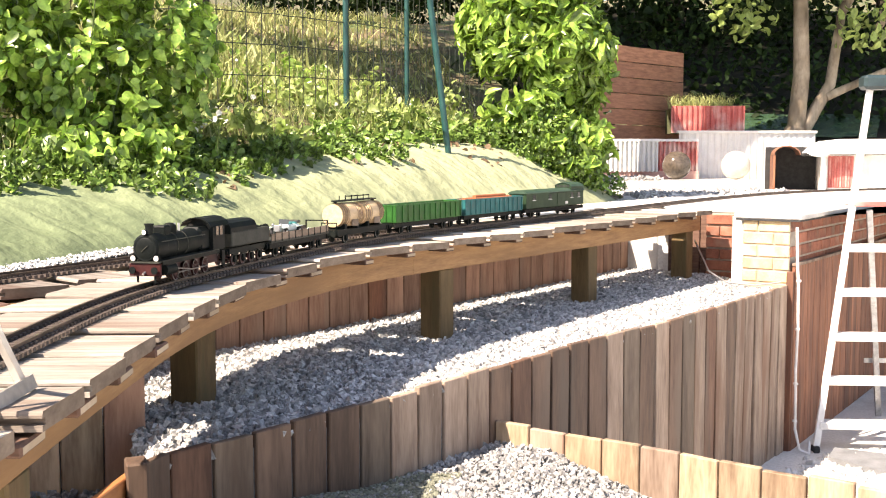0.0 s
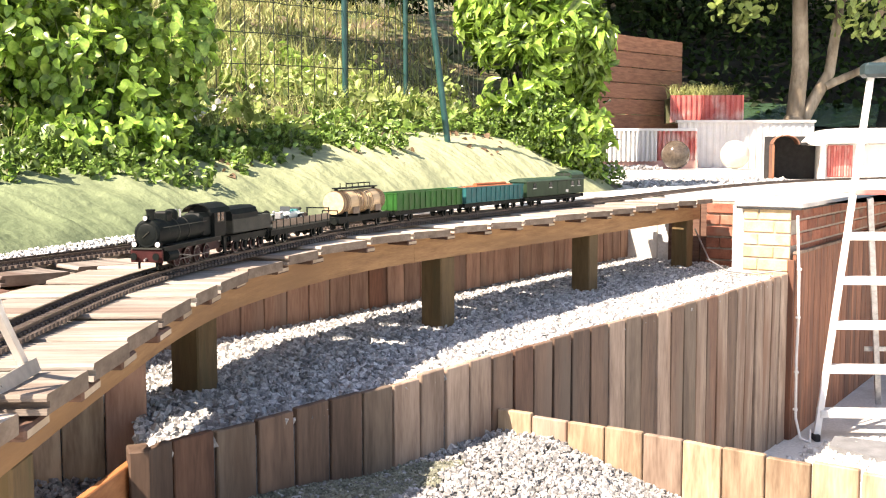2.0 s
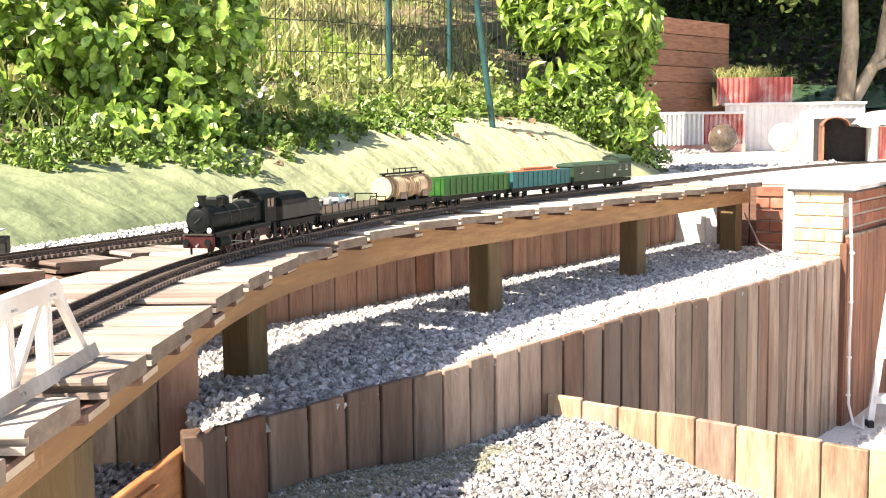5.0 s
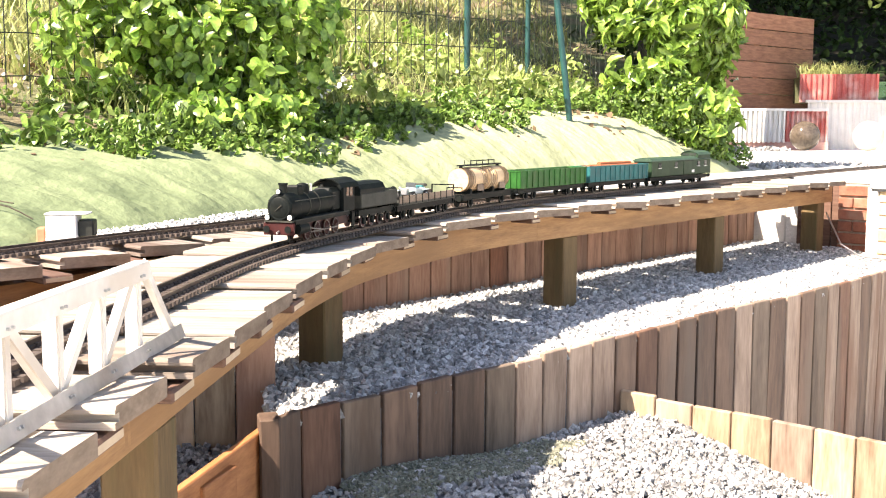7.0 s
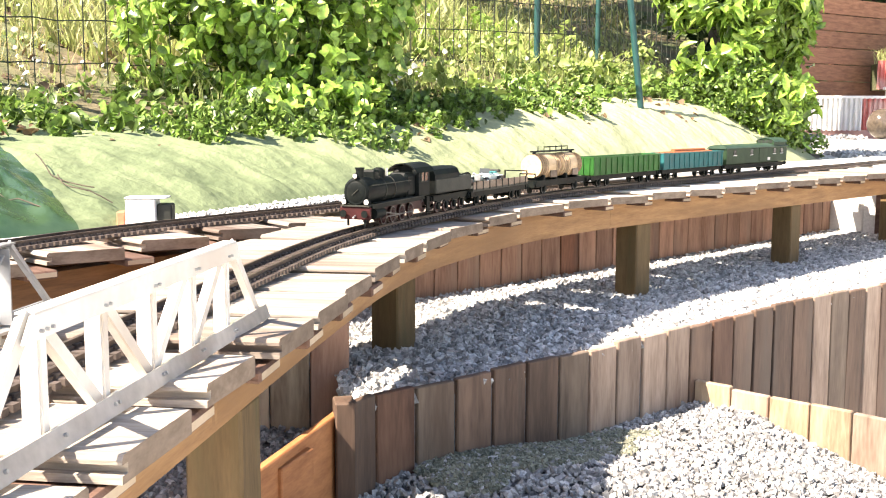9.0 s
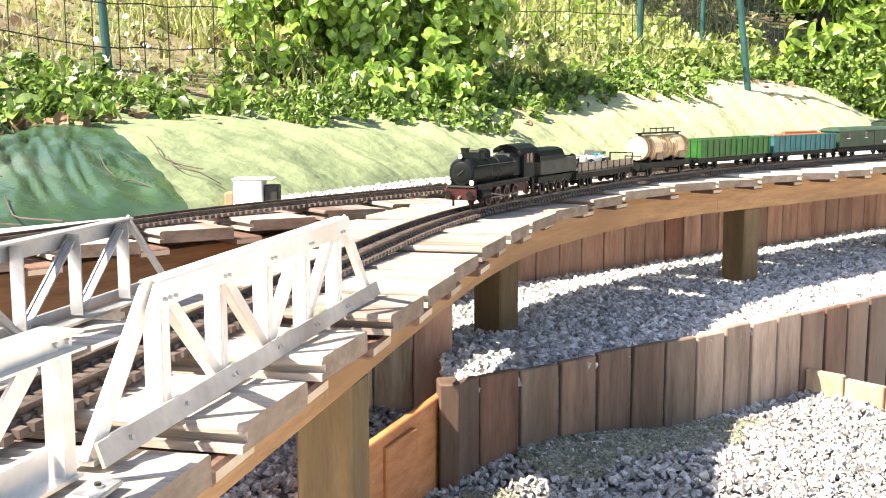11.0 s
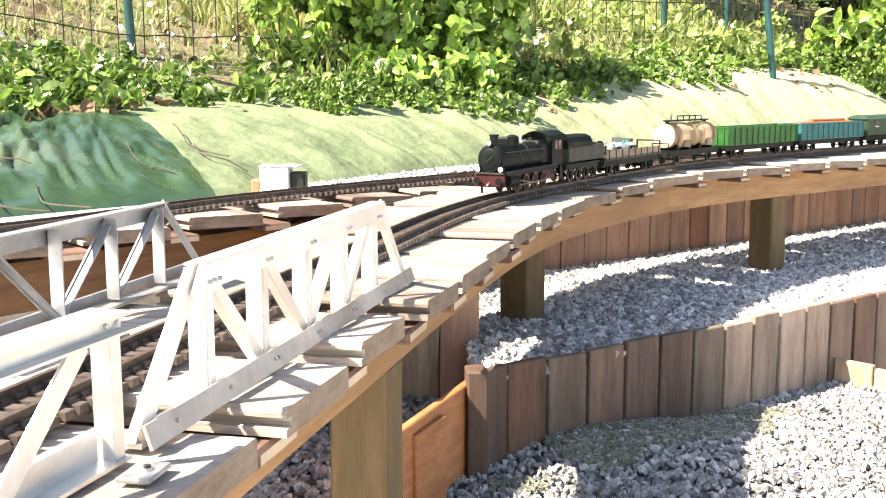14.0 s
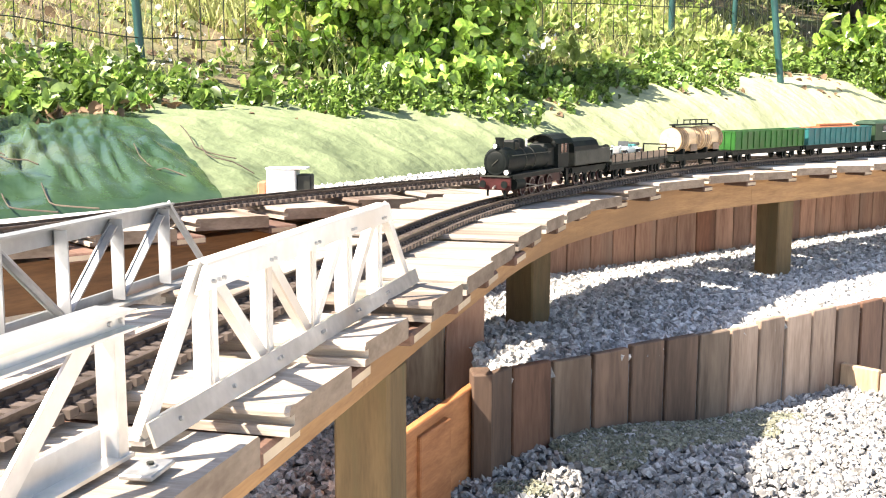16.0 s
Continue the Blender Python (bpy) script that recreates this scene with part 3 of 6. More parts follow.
def fine(j, d):
    """The same cover at a sixth of a step, with folds and creases."""
    i, f = int(j // FINE), (j % FINE) / FINE
    k = d / (BANK_W[i] * (1 - f) + BANK_W[min(i + 1, len(toe) - 1)] * f)
    p = bank(i, k * BANK_W[i], 0).lerp(bank(min(i + 1, len(toe) - 1), k * BANK_W[min(i + 1, len(toe) - 1)], 0), f)
    s, up = j * 0.12 / FINE, min(1.0, d / 0.08)
    if d < 0:
        return Vector((p.x, p.y, 0.966))
    p.z += 0.006 + up * (0.014 * noise.noise((p.x * 5, p.y * 5, 1.0)) + 0.012 * noise.noise((s * 9, d * 7, 5.0)) + 0.007 * noise.noise((s * 24, d * 4, 2.0)))
    loose = min(1.0, max(0.0, (3.2 - toe[i][1]) / 0.4))
    fan = math.atan2(p.y - 3.5, p.x + 2.25)
    ridge = 1 - abs(noise.noise((fan * 8.0, 0.3, 9.0)) + 0.3 * noise.noise((s * 5, d * 5, 2.0))) * 4.5
    p.z += up * loose * 0.006 * max(0.0, ridge) ** 2 * (0.4 + 0.6 * k)
    # Short gathers above the foot, and long folds that run up the bank.
    gather = 1 - abs(noise.noise(((s - 0.7 * k) * 6.0, k * 0.8, 3.0))) * 4.0
    p.z += up * loose * 0.006 * max(0.0, gather) ** 2 * max(0.0, 1 - abs(k - 0.28) / 0.42)
    for foot, head, high in FOLDS:
        line = I_B * 0.12 + foot + (head - foot) * k + 0.02 * noise.noise((k * 4, foot, 0.0))
        gap = (s - line) / 0.042
        p.z += up * loose * high * (math.exp(-gap * gap) - 0.6 * math.exp(-(gap - 1.9) ** 2))
    # Sharp creases that fan out from the top towards the foot.
    for foot, head, high, wide, reach, begin in CREASES:
        line = I_B * 0.12 + foot + (head - foot) * k ** 1.4 + 0.025 * noise.noise((k * 3, foot * 9, 0.0))
        gap = (s - line) / wide
        if abs(gap) < 3:
            p.z += up * loose * high * (1 - 0.65 * min(1.0, k)) * (math.exp(-gap * gap) - 0.7 * math.exp(-(gap - 1.6) ** 2)) * max(0.0, min(1.0, (begin + reach - k) * 6)) * max(0.0, min(1.0, (k - begin) * 6))
    ridge = 1 - abs(noise.noise((s * 3.2 + 0.6 * d, d * 0.9, 4.0))) * 4.5
    p.z += up * (1 - loose) * 0.014 * max(0.0, ridge) ** 2
    return p


def slanted(j, d):
    """The join of the two covers runs up the bank at a slant."""
    return fine(min(j + d * 4.2 * FINE * min(1.0, max(0.0, (I_C * FINE - j) / (20 * FINE))), I_C * FINE - 1), d)


sheet("ground_tarpaulin", I_A * FINE, I_B * FINE + 1, lambda j: np.r_[-0.03, np.linspace(0, BANK_W[j // FINE] * 1.08, 48)], TARP_G, slanted, 1,
      label="shiny creased green tarpaulin pegged over the low bank", category="tarpaulin")
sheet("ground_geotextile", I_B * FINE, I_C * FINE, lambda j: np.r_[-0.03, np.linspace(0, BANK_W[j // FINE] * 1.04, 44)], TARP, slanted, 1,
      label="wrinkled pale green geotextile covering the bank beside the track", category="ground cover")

bm = bmesh.new()
bmesh.ops.create_grid(bm, x_segments=8, y_segments=8, size=90, matrix=Matrix.Translation((0, 0, GROUND_Z)))
ground = tagged(part("ground", bm, BED_W), "pale sunlit gravel ground in front of the terraces", "ground", kind="structure")


def slab(name, poly, z, thick, material, label="", category="ground", kind="structure", parent=None):
    bm = bmesh.new()
    top = [bm.verts.new((x, y, z)) for x, y in poly]
    low = [bm.verts.new((x, y, z - thick)) for x, y in poly]
    bm.faces.new(top)
    bm.faces.new(low[::-1])
    for i in range(len(poly)):
        j = (i + 1) % len(poly)
        bm.faces.new((top[i], low[i], low[j], top[j]))
    bmesh.ops.triangulate(bm, faces=[f for f in bm.faces if len(f.verts) > 4])
    return tagged(part(name, bm, material, parent), label, category, kind=kind)


pal = curve(PALISADE, 0.02)
rear = curve(REAR_WALL, 0.05)
upper_poly = [tuple(p) for p in pal[::6]] + [tuple(uv(2.65, -0.58)), tuple(uv(3.1, 0.05))] + [tuple(p) for p in rear[::-1][::8]] + [(-1.25, 3.1), (-0.93, 2.93)]
slab("terrace_bed", upper_poly, BED_Z - 0.012, 0.6, BED, "grey gravel terrace under the timber viaduct", "gravel bed")
lower_poly = [(-0.80, 2.46)] + [tuple(p) for p in pal if p[0] < 0.15][5::6] + LOW_WALL + [(1.6, 1.7), (0.6, 1.45), (-0.3, 1.35), (-2.6, 1.2), (-2.4, 2.6), (-1.3, 2.95), (-0.93, 2.93)]
LOWER = np.array(lower_poly)


def low_z(x, y):
    """The lower bed, heaped against the palisade."""
    return LOW_Z + 0.055 * math.exp(-(((x + 0.45) / 0.5) ** 2 + ((y - 2.75) / 0.28) ** 2)) + 0.10 / (1 + math.exp((x + 0.95) * 9)) - 0.33 * max(0.0, x - 0.33) + 0.02 * noise.noise((x * 3, y * 3, 0))


bm = bmesh.new()
grid = {}
for i, x in enumerate(np.arange(-2.7, 1.75, 0.06)):
    for j, y in enumerate(np.arange(1.2, 3.85, 0.06)):
        grid[i, j] = (x, y)
ok = inside(np.array(list(grid.values())), LOWER)
vert = {k: bm.verts.new((*p, low_z(*p) - 0.012)) for (k, p) in grid.items()}
keep = {k for k, o in zip(grid, ok) if o}
for (i, j) in grid:
    four = [(i, j), (i + 1, j), (i + 1, j + 1), (i, j + 1)]
    if all(k in vert for k in four) and any(k in keep for k in four):
        bm.faces.new([vert[k] for k in four])
bmesh.ops.delete(bm, geom=[v for v in bm.verts if not v.link_faces], context="VERTS")
tagged(part("lower_bed", bm, BED, smooth=True), "grey gravel bed heaped against the plank palisade", "gravel bed", kind="structure")

# The ledge that carries the rear track, behind the palings, out to the tunnel.
ledge_in = [(-3.2, -0.9), (-2.5, 0.5), (-2.05, 1.35), (-1.78, 1.95), (-1.64, 2.4), (-1.46, 2.9)] + [(x - 0.18, y + 0.13) for x, y in REAR_WALL] + [tuple(uv(3.2, 0.94)), tuple(uv(3.2, -0.22)), tuple(uv(2.72, -0.22)), tuple(uv(2.72, -0.50)), tuple(uv(5.9, -0.50)), (7.0, 9.2), (9.5, 10.5)]
ledge_out = [tuple(p) for p in toe[::6][::-1] if p[1] > -1.0 and p[0] < 9.5]
slab("ledge", ledge_in + ledge_out, 0.975, 1.0, BED_W, "pale gravel ledge beside the rear track", "gravel ledge")

TROUGH = [(x, y) for x, y in REAR_WALL] + [(x - 0.22, y + 0.16) for x, y in REAR_WALL[::-1]]
slab("trough", TROUGH, 0.775, 0.5, BED, "gravel trough between the plank wall and the ledge", "gravel bed")

# ---- gravel ----
def heap(name, poly, count, size, zf, material, label, lift=0.3, clear=None):
    p = scatter(poly, count)
    z = np.array([zf(*q) for q in p]) + RNG.uniform(-0.3, lift, len(p)) * size
    v, f = stones(np.c_[p, z], size)
    return soup(name, v, f, material, kind="stuff", label=label, category="gravel")


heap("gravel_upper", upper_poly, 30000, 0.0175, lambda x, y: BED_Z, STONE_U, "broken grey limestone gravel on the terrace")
# Darker stones than on the terrace: dappled shade is put into their colour.
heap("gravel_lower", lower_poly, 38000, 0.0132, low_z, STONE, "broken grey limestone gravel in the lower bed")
STRIP = [tuple(toe[i] + toe_out[i] * 0.05) for i in range(toe_at(2.9), toe_at(9.0), 4)]
STRIP += [tuple(toe[i] - toe_out[i] * 0.16) for i in range(toe_at(2.9), toe_at(9.0), 4)][::-1]
heap("gravel_strip", STRIP, 19000, 0.0075, lambda x, y: 0.982, STONE_W, "white gravel strip along the foot of the green bank")
heap("gravel_patch", [(1.75, 8.6), (2.7, 9.2), (3.6, 10.6), (2.6, 11.3), (1.8, 11.2)], 1500, 0.040, lambda x, y: 0.982, STONE_U, "grey gravel beside the far track")
foot = [tuple(p) for p in curve([(1.1, 4.55), (1.55, 5.15), (2.1, 5.9)], 0.1)] + [(2.9, 6.2), (3.2, 4.6), (1.9, 3.6)]
heap("gravel_ground", foot, 3000, 0.03, lambda x, y: GROUND_Z, STONE_W, "white gravel around the ladder's feet")

# ---- viaduct ----
def ended(me, material, length):
    """Give the sawn ends of a plank their own surface."""
    me.materials.append(material)
    for f in me.polygons:
        if abs(f.normal.x) > 0.9 and abs(f.center.x) > length * 0.45:
            f.material_index = 1
    return me


def plank_mesh(name, length, width, thick, material, worn=0.004, lip=0.0):
    """A plank along x with eased edges and slightly uneven ends; lip: a tongue along one edge."""
    if not lip:
        return ended(mesh_of(name, bx(bmesh.new(), (0, 0, 0), (length, width, thick), bevel=worn), material), CREAM, length)
    w, t = width / 2, thick / 2
    side = [(-w, t - 0.003), (-w + 0.003, t), (w - 0.004, t), (w, t - 0.005), (w, t - 0.009), (w - lip, t - 0.009), (w - lip, -t + 0.008), (w, -t + 0.008), (w, -t), (-w, -t)]
    me = mesh_of(name, extrude(bmesh.new(), side, length, pose(0, 0, 0, 0, 0, 90)), material)
    return ended(me, END, length)


viaduct = thing("railway_viaduct", label="raised timber viaduct of weathered planks on stained beams and square posts", category="viaduct")
edge = curve(EDGE, 0.01)
edge_dir = heading(edge)
# Two layers: wide planks with narrower strips below that bridge the gaps between them. Each row: where a plank begins and ends along the edge.
SPANS = [(0.03, 0.22), (0.28, 0.46), (0.52, 0.71), (0.77, 0.96), (1.02, 1.20), (1.265, 1.445), (1.51, 1.708), (1.774, 1.941), (2.006, 2.178), (2.245, 2.428), (2.452, 2.662), (2.676, 2.908), (2.924, 3.16), (3.178, 3.405), (3.42, 3.68)]
GAPS = [3.69, 4.01, 4.285, 4.675, 4.99, 5.275, 5.555, 5.83, 6.13, 6.45, 6.735, 7.02, 7.33, 7.64, 7.94, 8.22]
SPANS += [(a + 0.013, b - 0.013) for a, b in zip(GAPS, GAPS[1:])]
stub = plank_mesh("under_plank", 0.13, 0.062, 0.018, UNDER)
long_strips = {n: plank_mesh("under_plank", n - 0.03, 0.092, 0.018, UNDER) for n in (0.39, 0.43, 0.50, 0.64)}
rng = random.Random(3)
for a, b in SPANS:
    i = min(int((a + b) / 0.02), len(edge) - 1)
    p, d = edge[i], edge_dir[i]
    n = np.array([-d[1], d[0]])
    size = 0.39 if p[1] < 2.2 else 0.43 if p[1] < 2.8 else 0.50 if p[1] < 2.95 else 0.64 if p[1] < 3.6 else 0.625
    skew = rng.uniform(-1.2, 1.2)
    turn = math.degrees(math.atan2(n[1], n[0])) + skew
    reach = size / 2 - 0.004 + rng.uniform(-0.010, 0.006)
    c = p + n * reach
    board = plank_mesh("plank", size, b - a, 0.027, DECK, 0.003, 0.012)
    piece("plank", board, viaduct, pose(*c, DECK_Z - 0.0145 + rng.uniform(-0.004, 0.002), rng.uniform(-0.7, 0.7) + 1.4, rng.uniform(-0.4, 0.4), turn))
    j = max(int((a + (0.008 if size < 0.45 else -0.004)) / 0.01), 0)
    p2, d2 = edge[j], edge_dir[j]
    n2 = np.array([-d2[1], d2[0]])
    reach2 = 0.065 if size == 0.625 else size / 2 - 0.015
    c2 = p2 + n2 * (reach2 + 0.004 + rng.uniform(-0.010, 0.006))
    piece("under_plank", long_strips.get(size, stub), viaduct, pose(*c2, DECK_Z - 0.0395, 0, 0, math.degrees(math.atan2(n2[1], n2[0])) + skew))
BEAM_PROFILE = [(-0.028, -0.055), (0.028, -0.055), (0.028, 0.045), (-0.028, 0.045)]


def beam(line, shift, z=0.92, tall=1.0, name="beam", parent=None, material=BEAM):
    bm = sweep(bmesh.new(), line, z, [(u, v * tall) for u, v in BEAM_PROFILE], shift)
    return part(name, bm, material, parent or viaduct)


beam(edge[:232:6], 0.118)
beam(edge[226:520:6], 0.118)
beam(edge[514::12], 0.118)
beam(edge[300::12], 0.53)
beam(edge[:300:6], 0.36)
for (x, y), turn, low in [(uv(0.13, 0.156), 54.5, BED_Z), (uv(1.50, 0.156), 54.5, BED_Z), (uv(2.865, 0.156), 54.5, BED_Z), ((-0.835, 3.28), 66, BED_Z), ((-0.758, 1.532), 90, LOW_Z), ((-0.772, 0.1), 88, LOW_Z)]:
    bm = bx(bmesh.new(), (0, 0, 0), (0.104 if low > 0.4 else 0.09, 0.104 if low > 0.4 else 0.09, 0.865 - low + 0.1), bevel=0.005)
    p = part("post", bm, POST, viaduct)
    p.matrix_basis = pose(x, y, (0.865 + low - 0.1) / 2, 0, 0, turn)

rear_deck = thing("rear_viaduct", label="second timber viaduct branch of weathered planks joining the first", category="viaduct")
redge = curve(REAR_EDGE, 0.01)
rdir = heading(redge)
rb, rs = plank_mesh("plank", 0.31, 0.188, 0.027, DECK_OLD, 0.003, 0.012), plank_mesh("under_plank", 0.33, 0.075, 0.018, UNDER)
for y in (2.90, 2.70, 2.445, 2.20, 1.94, 1.68, 1.42, 1.16, 0.9, 0.64, 0.4):
    i = int(np.argmin(np.abs(redge[:, 1] - y)))
    n = np.array([-rdir[i][1], rdir[i][0]])
    turn = math.degrees(math.atan2(n[1], n[0])) - 13 + rng.uniform(-3, 3)
    far = np.array([math.cos(math.radians(turn)), math.sin(math.radians(turn))])
    c = redge[i] + far * (0.155 + rng.uniform(-0.012, 0.01))
    piece("plank", rb, rear_deck, pose(*c, DECK_Z - 0.0145, 1.6, rng.uniform(-0.5, 0.5), turn))
    piece("under_plank", rs, rear_deck, pose(*(redge[max(i - 13, 0)] + far * (0.16 + rng.uniform(-0.02, 0.015))), DECK_Z - 0.0395, 0, 0, turn))
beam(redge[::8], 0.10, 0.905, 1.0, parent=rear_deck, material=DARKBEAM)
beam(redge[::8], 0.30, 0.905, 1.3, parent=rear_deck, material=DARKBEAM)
for i in (40, 150, 235):
    bm = bx(bmesh.new(), (0, 0, 0), (0.11, 0.11, 0.62), bevel=0.005)
    p = part("post", bm, POST, rear_deck)
    p.matrix_basis = pose(*(redge[i] + np.array([-rdir[i][1], rdir[i][0]]) * 0.2), 0.53, 0, 0, 20)


# ---- palisades ----
def palisade(name, line, width, z0, z1, thick, materials, label, uneven=0.006, gap=0.006, lean=0.0, greying=0.0):
    """Upright boards set side by side along a plan line."""
    t = thing(name, label=label, category="palisade")
    c = curve(line, 0.005)
    n = int(len(c) * 0.005 / width)
    meshes = {}
    r = random.Random(len(c))
    for k in range(n):
        m0 = k / n
        a, b = c[int(k * width / 0.005)], c[min(int((k + 1) * width / 0.005), len(c) - 1)]
        low = z0(*((a + b) / 2)) if callable(z0) else z0
        top = (z1(*((a + b) / 2)) if callable(z1) else z1) + r.uniform(-uneven, uneven)
        tall = round(top - low, 2)
        m = r.choices([x for x, _ in materials], [w * (1 + greying * (m0 if x is PALE_GREY else 0)) for x, w in materials])[0]
        if (tall, m.name) not in meshes:
            meshes[tall, m.name] = mesh_of("pale", bx(bmesh.new(), (0, 0, -tall / 2), (width - gap, thick, tall), bevel=0.003), m)
        d = b - a
        piece("pale", meshes[tall, m.name], t, pose(*((a + b) / 2), top, lean + r.uniform(-0.6, 0.6), r.uniform(-0.4, 0.4), math.degrees(math.atan2(d[1], d[0])) + r.uniform(-1.5, 1.5)))
    return t


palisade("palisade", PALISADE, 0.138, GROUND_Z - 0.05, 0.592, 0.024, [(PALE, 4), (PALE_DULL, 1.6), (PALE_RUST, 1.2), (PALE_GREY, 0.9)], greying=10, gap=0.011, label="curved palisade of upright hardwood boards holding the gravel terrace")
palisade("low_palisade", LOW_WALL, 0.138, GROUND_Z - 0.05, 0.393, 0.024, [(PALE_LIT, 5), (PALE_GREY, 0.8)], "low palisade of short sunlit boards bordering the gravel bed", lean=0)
palisade("rear_palisade", REAR_WALL, 0.137, BED_Z - 0.1, 0.815, 0.022, [(PALE_WARM, 5), (PALE_RED, 0.6), (PALE_GREY, 0.5)], "reddish plank wall behind the viaduct posts", uneven=0.004)
# Paler woods here: the sun on this wall is put into their colour.
palisade("end_palisade", [(-0.90, 2.95), (-1.12, 2.86), (-1.40, 2.76), (-1.75, 2.62)], 0.118, LOW_Z - 0.1, 0.87, 0.024, [(PALE_LIT, 2), (PALE_WARM, 1)], "short plank wall closing the end of the gravel terrace")
t = thing("edging_boards", label="orange oiled boards edging the gravel by the palisade", category="edging board")
for a, b, z, tall in (((-0.825, 2.50), (-0.885, 2.03), 0.572, 0.34), ((-0.875, 2.30), (-0.905, 1.90), 0.55, 0.34), ((-0.835, 2.285), (-0.862, 2.13), 0.548, 0.30)):
    a, b = np.array(a), np.array(b)
    bm = bx(bmesh.new(), (0, 0, 0), (np.linalg.norm(b - a), 0.022, tall), bevel=0.003)
    o = part("board", bm, ORANGE, t)
    o.matrix_basis = pose(*((a + b) / 2), z - tall / 2, 0, 0, math.degrees(math.atan2(*(b - a)[::-1])))
bm = bx(bmesh.new(), (0, 0, 0), (0.05, 0.075, 0.36), bevel=0.004)
tagged(part("corner_stake", bm, PALE, t)).matrix_basis = pose(-0.80, 2.475, 0.43, 0, 0, 20)

# ---- pier ----
V0 = 2.64
pier = thing("brick_pier", at=(*uv(V0, -0.62), 0), rz=math.degrees(math.atan2(ALONG[1], ALONG[0])), label="red brick pier with a pale concrete cap and plank cladding", category="pier")
bm = bx(bmesh.new(), (1.5, 0.168, 0.29), (3.0, 0.276, 1.36))
part("core", bm, MORTAR, pier)
cap_bm = bx(bmesh.new(), (1.5, 0.157, 0.988), (3.06, 0.394, 0.032), bevel=0.006)
part("felt_edge", bx(bmesh.new(), (1.5, 0.157, 0.966), (3.05, 0.374, 0.012)), RUBBER, pier, "black felt under the cap")
part("cap", cap_bm, CONCRETE, pier)
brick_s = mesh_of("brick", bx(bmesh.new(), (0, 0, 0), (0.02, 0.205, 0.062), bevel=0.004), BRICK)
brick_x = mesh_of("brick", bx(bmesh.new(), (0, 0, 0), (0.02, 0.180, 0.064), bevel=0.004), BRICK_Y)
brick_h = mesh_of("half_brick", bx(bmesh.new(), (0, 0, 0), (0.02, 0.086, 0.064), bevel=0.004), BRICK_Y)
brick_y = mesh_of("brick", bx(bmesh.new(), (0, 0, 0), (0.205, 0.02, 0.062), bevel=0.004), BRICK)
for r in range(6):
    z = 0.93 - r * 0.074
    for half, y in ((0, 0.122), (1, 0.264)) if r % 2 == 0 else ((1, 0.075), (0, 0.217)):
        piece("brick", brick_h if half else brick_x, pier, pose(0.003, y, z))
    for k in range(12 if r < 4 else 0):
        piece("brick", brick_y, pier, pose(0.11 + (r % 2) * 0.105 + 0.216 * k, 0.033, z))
clad = mesh_of("cladding_board", bx(bmesh.new(), (0, 0, -0.55), (0.132, 0.02, 1.10), bevel=0.003), PALE_RED)
for k in range(20):
    piece("cladding_board", clad, pier, pose(0.070 + 0.137 * k, 0.005, 0.70))
part("capping_strip", bx(bmesh.new(), (1.3, 0.0, 0.71), (2.6, 0.03, 0.018), bevel=0.003), PALE_GREY, pier)
part("corner_trim", bx(bmesh.new(), (-0.004, 0.02, 0.14), (0.03, 0.04, 1.06), bevel=0.003), PALE_RED, pier)

abutment = thing("brick_abutment", at=(*uv(V0 + 0.44, -0.24), 0), rz=math.degrees(math.atan2(ALONG[1], ALONG[0])), label="shaded red brick abutment at the viaduct's end", category="abutment")
part("core", bx(bmesh.new(), (0.22, 0.17, 0.72), (0.4, 0.30, 0.50)), MORTAR, abutment)
part("cap", bx(bmesh.new(), (1.5, 0.64, 0.988), (2.9, 1.22, 0.03), bevel=0.006), CONCRETE, abutment)
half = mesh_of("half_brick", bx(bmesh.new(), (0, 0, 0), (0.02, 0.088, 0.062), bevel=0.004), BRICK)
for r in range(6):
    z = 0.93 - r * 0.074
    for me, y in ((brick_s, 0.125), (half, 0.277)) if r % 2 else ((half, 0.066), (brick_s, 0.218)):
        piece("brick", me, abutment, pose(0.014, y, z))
# Dark boards added behind the post to stand for the shadow under the deck.
shadow_boards = thing("shadow_boards", label="dark boards filling in the shadow under the viaduct's end", category="boarding")
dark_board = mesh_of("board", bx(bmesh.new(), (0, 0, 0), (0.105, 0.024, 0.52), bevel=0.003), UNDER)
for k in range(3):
    piece("board", dark_board, shadow_boards, pose(*uv(3.16, 0.09 + 0.112 * k), 0.70, 0, 0, math.degrees(math.atan2(LEFT[1], LEFT[0]))))
cable = thing("corner_cable", label="off-white cable clipped down the corner of the brick pier", category="cable")
part("cable", tube([(*uv(V0 - 0.012, -0.632), 0.93), (*uv(V0 - 0.016, -0.64), 0.75), (*uv(V0 - 0.018, -0.650), 0.60), (*uv(V0 - 0.02, -0.655), 0.35), (*uv(V0 - 0.022, -0.650), 0.1), (*uv(V0 - 0.022, -0.656), -0.25), (*uv(V0 - 0.04, -0.69), -0.36), (*uv(V0 - 0.02, -0.74), -0.382), (*uv(V0 + 0.05, -0.72), -0.33)], 0.008), WHITE, cable)
for z in (0.62, 0.34, 0.02, -0.20):
    part("clip", bx(bmesh.new(), (*uv(V0 - 0.02, -0.652), z), (0.024, 0.022, 0.014), 0, bevel=0.003), WHITE, cable)
tagged(part("wire", tube([(*uv(V0 - 0.05, -0.56), 0.61), (*uv(V0 - 0.08, -0.42), 0.585), (*uv(V0 - 0.08, -0.25), 0.59), (*uv(V0 + 0.02, -0.1), 0.64), (*uv(V0 + 0.3, 0.1), 0.80)], 0.005), STEEL), "grey cable sagging from the pier to the viaduct", "cable")

